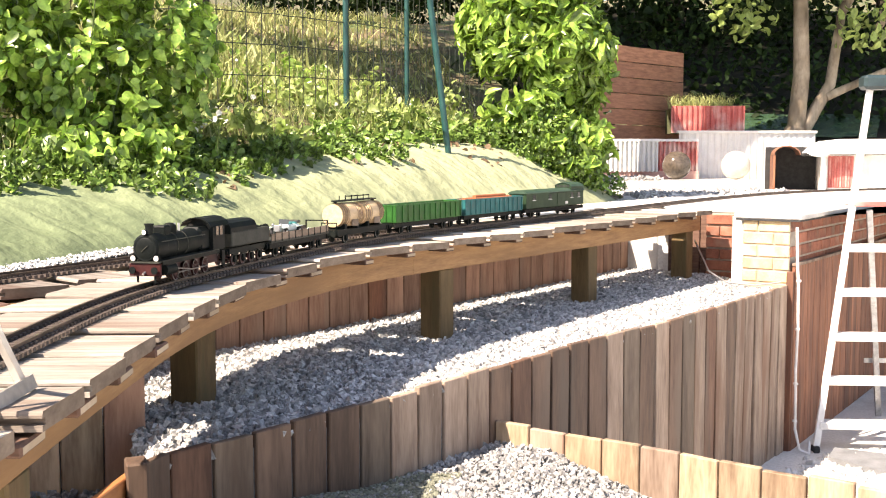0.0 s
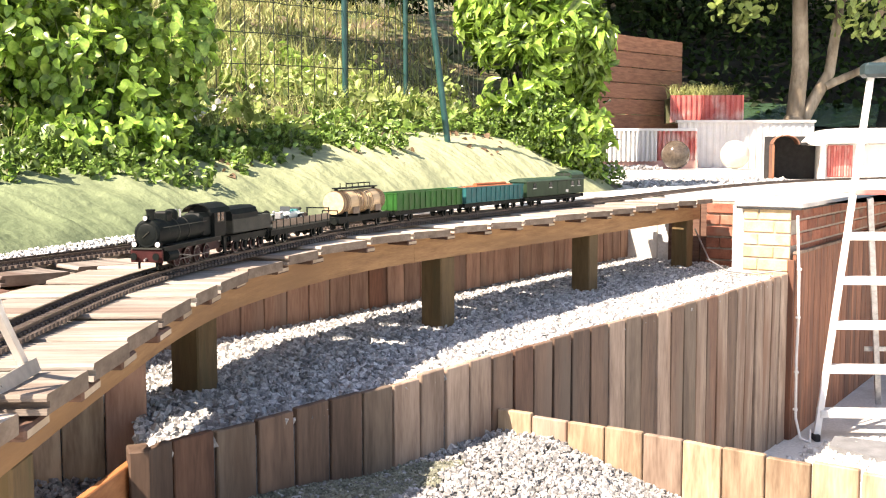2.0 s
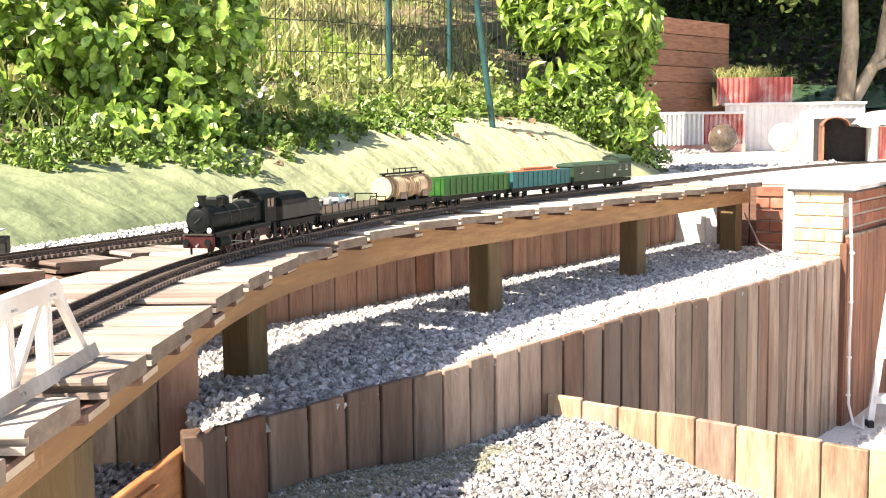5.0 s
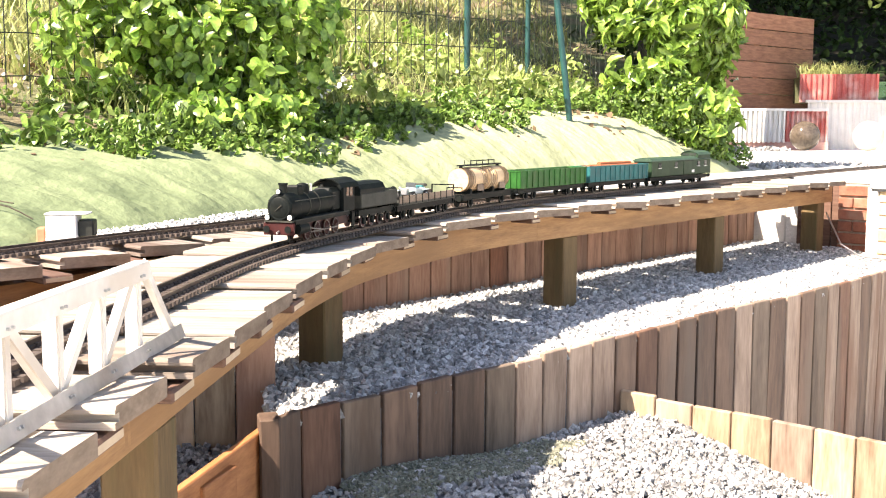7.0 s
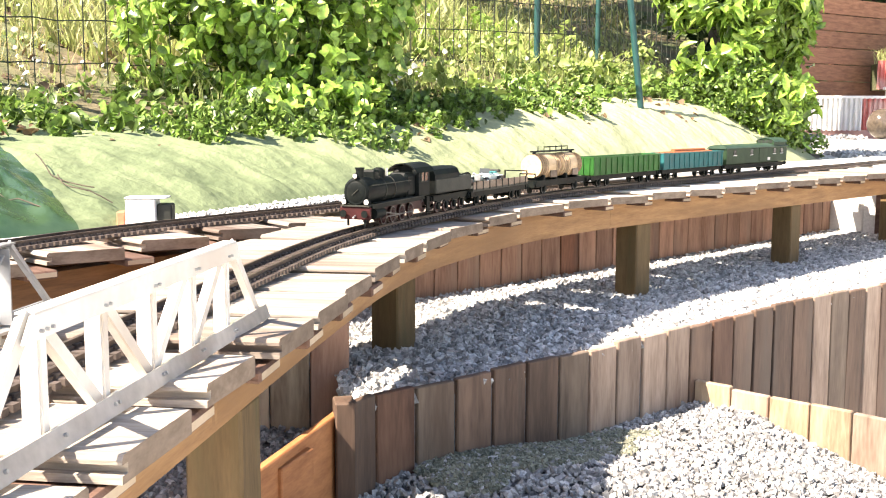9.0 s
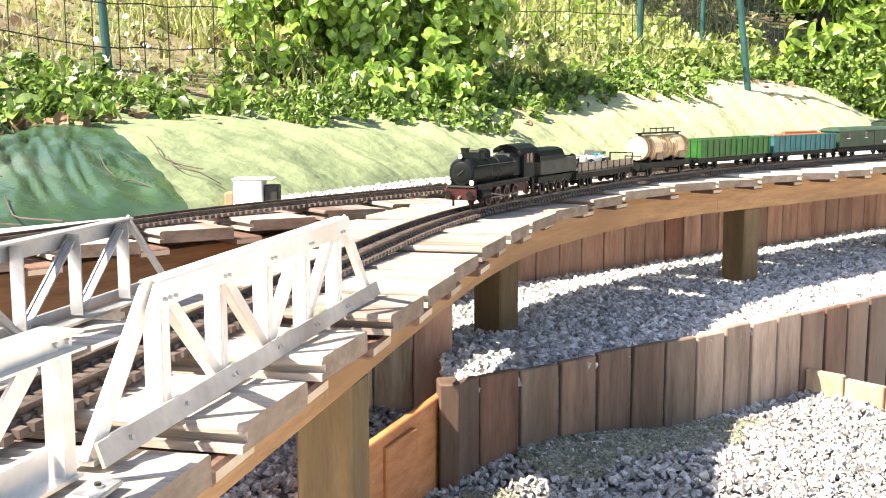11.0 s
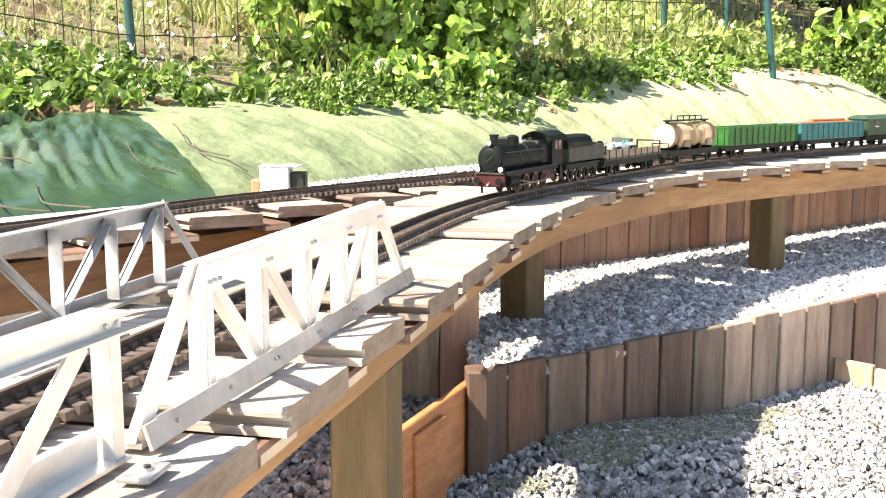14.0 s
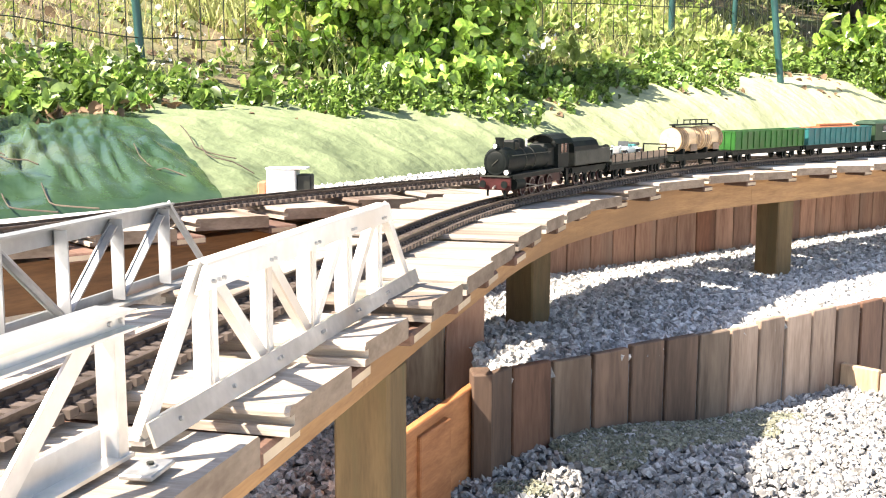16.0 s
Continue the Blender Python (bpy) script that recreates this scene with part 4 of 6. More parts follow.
# Pale block added where a sunlit gap shows past the plank wall.
tagged(part("concrete_block", bx(bmesh.new(), (*uv(3.25, 0.60), 0.72), (0.12, 0.28, 0.46), 54.4, bevel=0.008), CONCRETE), "pale block standing in for the sunlit gap at the end of the plank wall", "block")

# ---- tracks ----
RAIL_P = [(-0.0045, 0), (-0.0045, 0.002), (-0.0015, 0.003), (-0.0015, 0.007), (-0.0028, 0.0075), (-0.0028, 0.0105), (0.0028, 0.0105), (0.0028, 0.0075), (0.0015, 0.007), (0.0015, 0.003), (0.0045, 0.002), (0.0045, 0)]
GAUGE = 0.050


def track(name, ctrl, label, z=1.004):
    t = thing(name, label=label, category="railway track")
    line = curve(ctrl, 0.021)
    for side in (-1, 1):
        part("rail", sweep(bmesh.new(), line, z + 0.0085, RAIL_P, side * GAUGE / 2), RAIL, t)
    d = heading(line)
    bm = bmesh.new()
    for p, w in zip(line, d):
        a = math.degrees(math.atan2(w[1], w[0]))
        bx(bm, (*p, z + 0.004), (0.013, 0.088, 0.008), a)
        for side in (-1, 1):
            q = p + np.array([-w[1], w[0]]) * side * GAUGE / 2
            bx(bm, (*q, z + 0.010), (0.010, 0.015, 0.005), a)
    tagged(part("sleeper_strip", bm, SLEEPER, t), kind="stuff")
    for side in (-1, 1):
        part("sleeper_web", sweep(bmesh.new(), line, z, [(-0.006, 0.0), (-0.006, 0.008), (0.006, 0.008), (0.006, 0.0)], side * GAUGE / 2), SLEEPER, t)
    return t


track("main_track", TRACK_F + TRACK_M, "narrow model railway track with brown rails and dark sleepers")
track("branch_track", TRACK_R + [(-0.02, 4.80), (0.26, 5.13), (0.66, 5.78)], "model railway track branching off along the bank")

# ---- bridge ----
def truss(a, b, material, label, side=1, panels=4, in0=0.129, in1=0.150, top=0.1275, chord_look=None):
    """A low bolted truss from a to b; side: the way its outer face looks; in0, in1: where its first and last upright stand, from the ends."""
    a, b = np.array(a), np.array(b)
    n = float(np.linalg.norm(b - a))
    t = thing("bridge_truss", at=(*a, 1.0), rz=math.degrees(math.atan2(b[1] - a[1], b[0] - a[0])) - 90, label=label, category="bridge truss", group="bridge trusses")
    chord = [(u * side, w) for u, w in ((0.0015, 0.0205), (0.0045, 0.0212), (0.0110, 0.002), (0.0080, 0.001))]
    part("bottom_chord", extrude(bmesh.new(), chord, n, pose(0, n / 2, 0)), chord_look or CHORD, t, "dull weathered bottom chord")
    part("bottom_flange", bx(bmesh.new(), (-0.012 * side, n / 2, 0.004), (0.026, n, 0.004)), ALU, t)
    y0, y1 = in0, n - in1
    c0, c1 = y0 - 0.020, y1 + 0.024
    # The top chord is an angle whose upper leg lies flat, and whose ends are cut to the slope of the end posts.
    face = [(c0 - 0.004, top), (c1 + 0.002, top), (c1 + 0.016, top - 0.022), (c0 - 0.020, top - 0.022)]
    part("top_chord", extrude(bmesh.new(), [(y - (c0 + c1) / 2, z) for y, z in face], 0.003, pose(0.002 * side, (c0 + c1) / 2, 0, 0, 0, 90)), material, t)
    part("top_flange", bx(bmesh.new(), (-0.006 * side, (c0 + c1) / 2, top + 0.001), (0.018, c1 - c0, 0.0025)), material, t)
    for p, q, r in ((0.006, c0 + 0.004, 1), (n - 0.008, c1, -1)):
        part("end_post", strut(bmesh.new(), (-0.004 * side, p, 0.006), (-0.004 * side, q, top), 0.003, 0.017 if r > 0 else 0.012, (1, 0, 0)), material, t)
        part("end_post_web", strut(bmesh.new(), (-0.008 * side, p - 0.007, 0.006), (-0.008 * side, q - 0.007, top - 0.002), 0.009, 0.003, (1, 0, 0)), material, t)
    step = (y1 - y0) / panels
    for k in range(panels + 1):
        y = y0 + k * step
        part("vertical", strut(bmesh.new(), (-0.003 * side, y + 0.002, 0.01), (-0.003 * side, y + 0.002, top - 0.004), 0.0025, 0.010, (1, 0, 0)), material, t)
        part("vertical_web", strut(bmesh.new(), (-0.0125 * side, y - 0.004, 0.01), (-0.0125 * side, y - 0.004, top - 0.004), 0.0165, 0.0025, (1, 0, 0)), material, t)
        for dy in (-0.009, 0.001) if k else (-0.012, -0.002, 0.008):
            part("bolt", rod(bmesh.new(), (0.003 * side, y + dy, top - 0.015), (0.0068 * side, y + dy, top - 0.015), 0.0018, n=6), STEEL, t)
        for dy in (-0.004, 0.004) if k else (-0.085, 0.015):
            part("bolt", rod(bmesh.new(), (0.006 * side, y + dy, 0.0115), (0.0105 * side, y + dy, 0.013), 0.0020, n=6), STEEL, t)
    for k in range(panels):
        y = y0 + k * step
        p, q = ((y + 0.006, 0.012), (y + step - 0.006, top - 0.012)) if k >= panels / 2 else ((y + 0.006, top - 0.012), (y + step - 0.004, 0.012))
        part("diagonal", strut(bmesh.new(), (-0.006 * side, *p), (-0.006 * side, *q), 0.0025, 0.013, (1, 0, 0)), material, t)
        part("diagonal_web", strut(bmesh.new(), (-0.0125 * side, p[0] - 0.005, p[1]), (-0.0125 * side, q[0] - 0.005, q[1]), 0.010, 0.0025, (1, 0, 0)), material, t)
    return t


def span_truss(a, b, label, nodes):
    """The next span: a top chord with a flat plate over a small open channel, angle posts and flat bars, and a channel at the foot."""
    a, b = np.array(a), np.array(b)
    n = float(np.linalg.norm(b - a))
    t = thing("bridge_truss", at=(*a, 1.0), rz=math.degrees(math.atan2(b[1] - a[1], b[0] - a[0])) - 90, label=label, category="bridge truss", group="bridge trusses")
    part("top_plate", bx(bmesh.new(), (-0.008, n / 2 - 0.001, 0.1145), (0.036, n, 0.0025)), ALU, t)
    part("top_web", bx(bmesh.new(), (0.0, n / 2 - 0.004, 0.108), (0.0025, n, 0.011)), ALU, t)
    part("lower_lip", bx(bmesh.new(), (0.004, n / 2, 0.1015), (0.014, n, 0.002)), ALU, t)
    part("foot_web", bx(bmesh.new(), (-0.014, n / 2 - 0.01, 0.014), (0.0025, n - 0.02, 0.026)), ALU, t)
    part("foot_flange", bx(bmesh.new(), (-0.005, n / 2, 0.003), (0.016, n, 0.003)), ALU, t)
    for k, y in enumerate(nodes):
        part("post", bx(bmesh.new(), (-0.001, y - 0.006, 0.053), (0.0025, 0.012, 0.098)), ALU, t)
        part("post_web", bx(bmesh.new(), (-0.009, y - 0.011, 0.053), (0.016, 0.0025, 0.098)), ALU, t)
        for dy in (-0.006, -0.020):
            part("bolt", rod(bmesh.new(), (0.001, y + dy, 0.108), (0.004, y + dy, 0.108), 0.0022, n=6), STEEL, t)
    for k, (p, q) in enumerate(zip(nodes, nodes[1:])):
        lo, hi = ((p + 0.004, 0.006), (q - 0.042, 0.100)) if k % 2 == len(nodes) % 2 else ((q - 0.03, 0.006), (p + 0.016, 0.100))
        part("diagonal", strut(bmesh.new(), (-0.003, *lo), (-0.003, *hi), 0.003, 0.017, (1, 0, 0)), ALU, t)
    return t


truss((-0.667, 0.734), (-0.681, 1.502), ALU_W, "aluminium bridge truss bolted to the viaduct planks, sunlight put into its white")
truss((-0.994, 0.733), (-1.012, 1.50), ALU_G, "aluminium bridge truss on the far side of the track, shade put into its grey", -1, top=0.119, chord_look=ALU_G)
span_truss((-0.690, -0.14), (-0.6665, 0.716), "bare aluminium bridge truss of the next span", [0.02, 0.21, 0.40, 0.70, 0.852])
plate = thing("fixing_plate", at=(-0.637, 0.688, 1.0), rz=4, label="galvanised fixing plate bolted to the planks", category="fixing plate")
part("plate", bx(bmesh.new(), (0, 0, 0.003), (0.026, 0.038, 0.004), bevel=0.001), STEEL, plate)
part("washer", rod(bmesh.new(), (0.002, 0.001, 0.004), (0.002, 0.001, 0.0065), 0.0048, n=16), STEEL, plate)
part("bolt", rod(bmesh.new(), (0.002, 0.001, 0.006), (0.002, 0.001, 0.0085), 0.0026, n=6), GREYP, plate)

# ---- ladder ----
ladder = thing("step_ladder", label="white metal step ladder standing open by the pier", category="ladder")
FL, TL, FR, TR = Vector((2.185, 6.00, GROUND_Z)), Vector((2.56, 6.30, 1.73)), Vector((2.86, 5.98, GROUND_Z)), Vector((2.86, 6.28, 1.73))
across = (FR - FL).normalized()
for a, b in ((FL, TL), (FR, TR)):
    stile = part("stile", strut(bmesh.new(), a, b, 0.036, 0.022, across), WHITE, ladder)
    part("foot", bx(bmesh.new(), tuple(a + Vector((0, 0, 0.02))), (0.035, 0.06, 0.04), bevel=0.004), RUBBER, stile, "black rubber foot")
for z in (-0.235, 0.02, 0.275, 0.535, 0.795):
    f = (z - GROUND_Z) / (1.73 - GROUND_Z)
    a, b = FL.lerp(TL, f), FR.lerp(TR, f)
    part("tread", bx(bmesh.new(), tuple((a + b) / 2 + Vector((0, 0.01, 0))), ((b - a).length, 0.09, 0.045), -5, bevel=0.004), WHITE, ladder)
f = (1.06 - GROUND_Z) / (1.73 - GROUND_Z)
a, b = FL.lerp(TL, f), FR.lerp(TR, f)
part("platform", bx(bmesh.new(), tuple((a + b) / 2 + Vector((0, 0.10, 0))), ((b - a).length, 0.26, 0.03), -5, bevel=0.006), WHITE, ladder)
part("platform_edge", bx(bmesh.new(), tuple((a + b) / 2 + Vector((0, -0.035, -0.005))), ((b - a).length, 0.012, 0.03), -5, bevel=0.003), REDP, ladder, "red plastic platform edge")
part("top_cap", bx(bmesh.new(), tuple((TL + TR) / 2 + Vector((0, 0, 0.045))), ((TR - TL).length + 0.10, 0.13, 0.085), -5, bevel=0.018), CAPT, ladder, "dark teal plastic top cap")
for a, b in ((FL.lerp(TL, 0.66) + Vector((0.20, 0.22, 0)), Vector((2.93, 6.86, GROUND_Z))), (FR.lerp(TR, 0.66) + Vector((0, 0.22, 0)), Vector((3.40, 6.84, GROUND_Z)))):
    part("rear_leg", strut(bmesh.new(), a, b, 0.035, 0.02, across), STEEL, ladder)
for z in (0.45, 0.0):
    part("brace", bx(bmesh.new(), (3.08, 6.66 + 0.25 * (0.45 - z), z), (0.58, 0.012, 0.03), -3), STEEL, ladder)
slab("paving_slab", [(2.18, 5.79), (2.29, 5.98), (2.75, 5.72), (2.60, 5.35), (2.37, 5.50)], GROUND_Z + 0.035, 0.03, SLATE, "flat grey slab lying on the pale ground", "paving slab", kind="")

# ---- train ----
run = curve(TRACK_F + TRACK_M, 0.01)
RAIL_TOP = 1.0245


def coach(name, s0, s1, label, category):
    """An empty on the rails between two places on the track, its x towards the front."""
    a, b = run[int(s0 / 0.01)], run[int(s1 / 0.01)]
    c = (a + b) / 2
    d = a - b
    return thing(name, at=(*c, RAIL_TOP), rz=math.degrees(math.atan2(d[1], d[0])), label=label, category=category)


def wheels(t, xs, r, material, tread=TYRE, spokes=0):
    for x in xs:
        for y in (-0.026, 0.026):
            bm = rod(bmesh.new(), (x, y - 0.003, r), (x, y + 0.003, r), r, n=20)
            w = part("wheel", bm, material, t, smooth=True)
            out = 1 if y > 0 else -1
            bm = bmesh.new()
            ring = [(r * 0.86, 0.0), (r * 1.0, 0.0), (r * 1.0, 0.0014), (r * 0.86, 0.0014)]
            rows = []
            for k in range(20):
                a = k * math.tau / 20
                rows.append([bm.verts.new((x + q * math.cos(a), y + out * (0.003 + e), r + q * math.sin(a))) for q, e in ring])
            for k in range(20):
                for i in range(4):
                    bm.faces.new((rows[k][i], rows[k][(i + 1) % 4], rows[(k + 1) % 20][(i + 1) % 4], rows[(k + 1) % 20][i]))
            part("tyre", bm, tread, w)
            if spokes:
                bm = bmesh.new()
                for k in range(spokes):
                    a = k * math.pi / spokes
                    strut(bm, (x - r * 0.9 * math.cos(a), y + out * 0.004, r - r * 0.9 * math.sin(a)), (x + r * 0.9 * math.cos(a), y + out * 0.004, r + r * 0.9 * math.sin(a)), 0.003, 0.002, (0, 1, 0))
                part("spokes", bm, material, w)
        part("axle", rod(bmesh.new(), (x, -0.028, r), (x, 0.028, r), 0.003, n=8), IRON, t)


def buffers(t, x, way, z=0.036, w=0.030):
    for y in (-w, w):
        b = part("buffer", rod(rod(bmesh.new(), (x, y, z), (x + way * 0.014, y, z), 0.004, n=10), (x + way * 0.014, y, z), (x + way * 0.018, y, z), 0.010, n=16), IRON, t, smooth=True)
    part("coupling", rod(bmesh.new(), (x, 0, z - 0.006), (x + way * 0.02, 0, z - 0.010), 0.003, n=8), STEEL, t)


def frame_under(t, length, material=IRON, z=0.036):
    for y in (-0.033, 0.033):
        part("sole_bar", bx(bmesh.new(), (0, y, z), (length, 0.006, 0.016)), material, t)
    for way in (-1, 1):
        part("headstock", bx(bmesh.new(), (way * (length / 2 - 0.003), 0, z), (0.006, 0.078, 0.016)), material, t)
        buffers(t, way * length / 2, way, z)


def axle_boxes(t, xs, r):
    for x in xs:
        for y in (-0.034, 0.034):
            part("axle_box", bx(bmesh.new(), (x, y, r + 0.004), (0.016, 0.008, 0.022), bevel=0.002), IRON, t)
            part("spring", bx(bmesh.new(), (x, y, r + 0.019), (0.042, 0.005, 0.005)), IRON, t)


# Locomotive: smokebox to the front.
L = 0.66
loco = coach("steam_locomotive", 3.44, 3.86, "black model steam locomotive with a red buffer beam", "locomotive")
part("boiler", rod(bmesh.new(), (-0.10, 0, 0.098), (0.255, 0, 0.098), 0.037, n=28), IRON, loco, smooth=True)
part("smokebox", rod(rod(bmesh.new(), (0.235, 0, 0.098), (0.318, 0, 0.098), 0.040, n=28), (0.318, 0, 0.098), (0.325, 0, 0.098), 0.040, 0.034, n=28), IRON, loco, smooth=True)
door = part("smokebox_door", ball(bmesh.new(), (0.322, 0, 0.098), 0.032, (0.25, 1, 1), 20, 10), IRON, loco, smooth=True)
part("door_handle", strut(bmesh.new(), (0.332, -0.01, 0.090), (0.332, 0.01, 0.106), 0.002, 0.002), GREYP, door)
for x in (0.05, 0.14, 0.23):
    part("boiler_band", rod(bmesh.new(), (x, 0, 0.098), (x + 0.004, 0, 0.098), 0.0385, n=28), GREYP, loco, smooth=True)
part("chimney", rod(rod(bmesh.new(), (0.288, 0, 0.130), (0.288, 0, 0.163), 0.0115, 0.0125, n=18), (0.288, 0, 0.159), (0.288, 0, 0.164), 0.0145, n=18), IRON, loco, smooth=True)
part("sand_box", bx(bmesh.new(), (0.185, 0, 0.140), (0.05, 0.042, 0.030), bevel=0.005), IRON, loco)
part("steam_dome", ball(rod(bmesh.new(), (0.115, 0, 0.125), (0.115, 0, 0.148), 0.021, n=20), (0.115, 0, 0.148), 0.021, (1, 1, 0.55)), IRON, loco, smooth=True)
part("safety_valve", rod(rod(bmesh.new(), (0.055, -0.007, 0.13), (0.055, -0.007, 0.156), 0.004, n=10), (0.055, 0.007, 0.13), (0.055, 0.007, 0.156), 0.004, n=10), STEEL, loco, smooth=True)
part("feedwater_pump", rod(bmesh.new(), (0.04, -0.043, 0.07), (0.04, -0.043, 0.112), 0.009, n=12), GREYP, loco, smooth=True)
part("firebox", bx(bmesh.new(), (-0.12, 0, 0.10), (0.10, 0.07, 0.075), bevel=0.012), IRON, loco)
part("running_board", bx(bmesh.new(), (0.05, 0, 0.063), (0.53, 0.100, 0.004)), GREYP, loco)
for y in (-0.049, 0.049):
    part("valance", bx(bmesh.new(), (0.05, y, 0.058), (0.53, 0.003, 0.010)), IRON, loco)
    part("handrail", rod(bmesh.new(), (-0.09, y * 0.88, 0.116), (0.30, y * 0.88, 0.116), 0.0012, n=6), GREYP, loco)
    part("cylinder", rod(bmesh.new(), (0.20, y * 0.82, 0.038), (0.285, y * 0.82, 0.038), 0.015, n=18), IRON, loco, smooth=True)
    part("valve_chest", bx(bmesh.new(), (0.243, y * 0.78, 0.056), (0.075, 0.022, 0.018), bevel=0.003), IRON, loco)
    part("coupling_rod", strut(bmesh.new(), (-0.125, y * 0.78, 0.022), (0.155, y * 0.78, 0.022), 0.005, 0.003, (0, 1, 0)), TYRE, loco)
    part("connecting_rod", strut(bmesh.new(), (0.02, y * 0.84, 0.022), (0.20, y * 0.84, 0.038), 0.005, 0.003, (0, 1, 0)), TYRE, loco)
    part("steps", bx(bx(bmesh.new(), (-0.255, y, 0.035), (0.03, 0.004, 0.05)), (-0.255, y * 1.03, 0.014), (0.035, 0.012, 0.003)), IRON, loco)
CAB = [(-0.046, 0.063), (0.046, 0.063), (0.046, 0.135), (0.038, 0.147), (0.02, 0.156), (0, 0.159), (-0.02, 0.156), (-0.038, 0.147), (-0.046, 0.135)]
part("cab", extrude(bmesh.new(), CAB, 0.12, pose(-0.225, 0, 0, 0, 0, 90)), IRON, loco)
part("cab_roof", extrude(bmesh.new(), [(-0.052, 0.135), (-0.043, 0.149), (-0.022, 0.160), (0, 0.163), (0.022, 0.160), (0.043, 0.149), (0.052, 0.135), (0.043, 0.146), (0.02, 0.157), (0, 0.160), (-0.02, 0.157), (-0.043, 0.146)], 0.20, pose(-0.22, 0, 0.0015, 0, 0, 90)), IRON, loco)
for y in (-0.0465, 0.0465):
    for x in (-0.205, -0.245):
        w = part("cab_window", bx(bmesh.new(), (x, y, 0.122), (0.026, 0.002, 0.026)), GLASS, loco)
        part("window_frame", bx(bmesh.new(), (x, y * 1.02, 0.107), (0.030, 0.002, 0.003)), GREYP, w)
for y in (-0.022, 0.022):
    part("cab_front_window", rod(bmesh.new(), (-0.164, y * 1.4, 0.135), (-0.162, y * 1.4, 0.135), 0.009, n=14), GLASS, loco)
part("buffer_beam", bx(bmesh.new(), (0.325, 0, 0.041), (0.010, 0.098, 0.034), bevel=0.002), LOCORED, loco, "faded red buffer beam")
part("front_plate", bx(bmesh.new(), (0.31, 0, 0.061), (0.05, 0.09, 0.004)), GREYP, loco)
buffers(loco, 0.328, 1, 0.040, 0.034)
for y in (-0.036, 0.036):
    lamp = part("headlamp", rod(bmesh.new(), (0.315, y, 0.072), (0.331, y, 0.072), 0.0085, n=18), IRON, loco, smooth=True)
    part("lens", rod(bmesh.new(), (0.331, y, 0.072), (0.333, y, 0.072), 0.0072, n=18), LAMP, lamp, "white lamp glass")
    part("guard_iron", bx(bmesh.new(), (0.318, y * 0.75, 0.017), (0.004, 0.006, 0.022)), IRON, loco)
lamp = part("top_lamp", rod(bmesh.new(), (0.318, 0, 0.142), (0.331, 0, 0.142), 0.0075, n=18), IRON, loco, smooth=True)
part("lens", rod(bmesh.new(), (0.331, 0, 0.142), (0.333, 0, 0.142), 0.0062, n=18), LAMP, lamp, "white lamp glass")
for y in (-0.018, 0.018):
    part("main_frame", bx(bmesh.new(), (0.02, y, 0.040), (0.60, 0.004, 0.034)), WHEELRED, loco, "dark red frame plate")
wheels(loco, (-0.0975, -0.025, 0.0476, 0.120), 0.0235, WHEELRED, TYRE, 6)
buffers(loco, -0.29, -1, 0.038)

# The parts above are drawn on a longer engine: draw them in to its true length and scale.
for ob in loco.children_recursive:
    if not (ob.name.startswith(("wheel", "axle")) or ob.parent.name.startswith("wheel")):
        for v in ob.data.vertices:
            v.co.x *= 0.78
loco.scale = (0.82, 0.84, 0.90)

tender = coach("tender", 3.87, 4.145, "dusty black tender with a rounded water tank", "tender")
part("coal_bunker", bx(bmesh.new(), (-0.005, 0, 0.083), (0.27, 0.092, 0.046), bevel=0.003), GREYP, tender)
part("tank_top", extrude(bmesh.new(), [(-0.044, 0.10), (0.044, 0.10), (0.044, 0.118), (0.036, 0.133), (0.018, 0.140), (-0.018, 0.140), (-0.036, 0.133), (-0.044, 0.118)], 0.18, pose(0.045, 0, 0, 0, 0, 90)), IRON, tender)
part("coal", ball(bmesh.new(), (-0.09, 0, 0.105), 0.03, (1.1, 1.2, 0.35)), IRON, tender, "heaped black coal", smooth=True)
frame_under(tender, 0.272, IRON, 0.046)
wheels(tender, (-0.09, -0.03, 0.03, 0.09), 0.017, WHEELRED)
axle_boxes(tender, (-0.09, -0.03, 0.03, 0.09), 0.017)
part("ladder", bx(bmesh.new(), (-0.142, 0.02, 0.08), (0.004, 0.02, 0.06)), IRON, tender)

tender.scale = (0.96, 0.88, 0.93)

flat = coach("flat_wagon", 4.155, 4.595, "low flat wagon with stakes carrying a toy car", "wagon")
part("floor", bx(bmesh.new(), (0, 0, 0.050), (0.455, 0.088, 0.008)), GREYP, flat)
frame_under(flat, 0.455)
wheels(flat, (-0.17, -0.11, 0.11, 0.17), 0.015, IRON)
axle_boxes(flat, (-0.17, -0.11, 0.11, 0.17), 0.015)
for k in range(9):
    for y in (-0.044, 0.044):
        part("stake", bx(bmesh.new(), (-0.2 + k * 0.05, y, 0.062), (0.004, 0.003, 0.026)), IRON, flat)
for y in (-0.0425, 0.0425):
    part("side_board", bx(bmesh.new(), (0, y, 0.063), (0.44, 0.003, 0.022)), END, flat, "weathered wooden side board")
for y in (-0.04, 0.04):
    part("end_post", bx(bmesh.new(), (-0.222, y, 0.070), (0.004, 0.004, 0.042)), IRON, flat)
part("end_rail", bx(bmesh.new(), (-0.222, 0, 0.090), (0.004, 0.084, 0.004)), IRON, flat)
part("brake_wheel", rod(bmesh.new(), (0.215, 0.02, 0.094), (0.217, 0.02, 0.094), 0.012, n=14), IRON, flat)

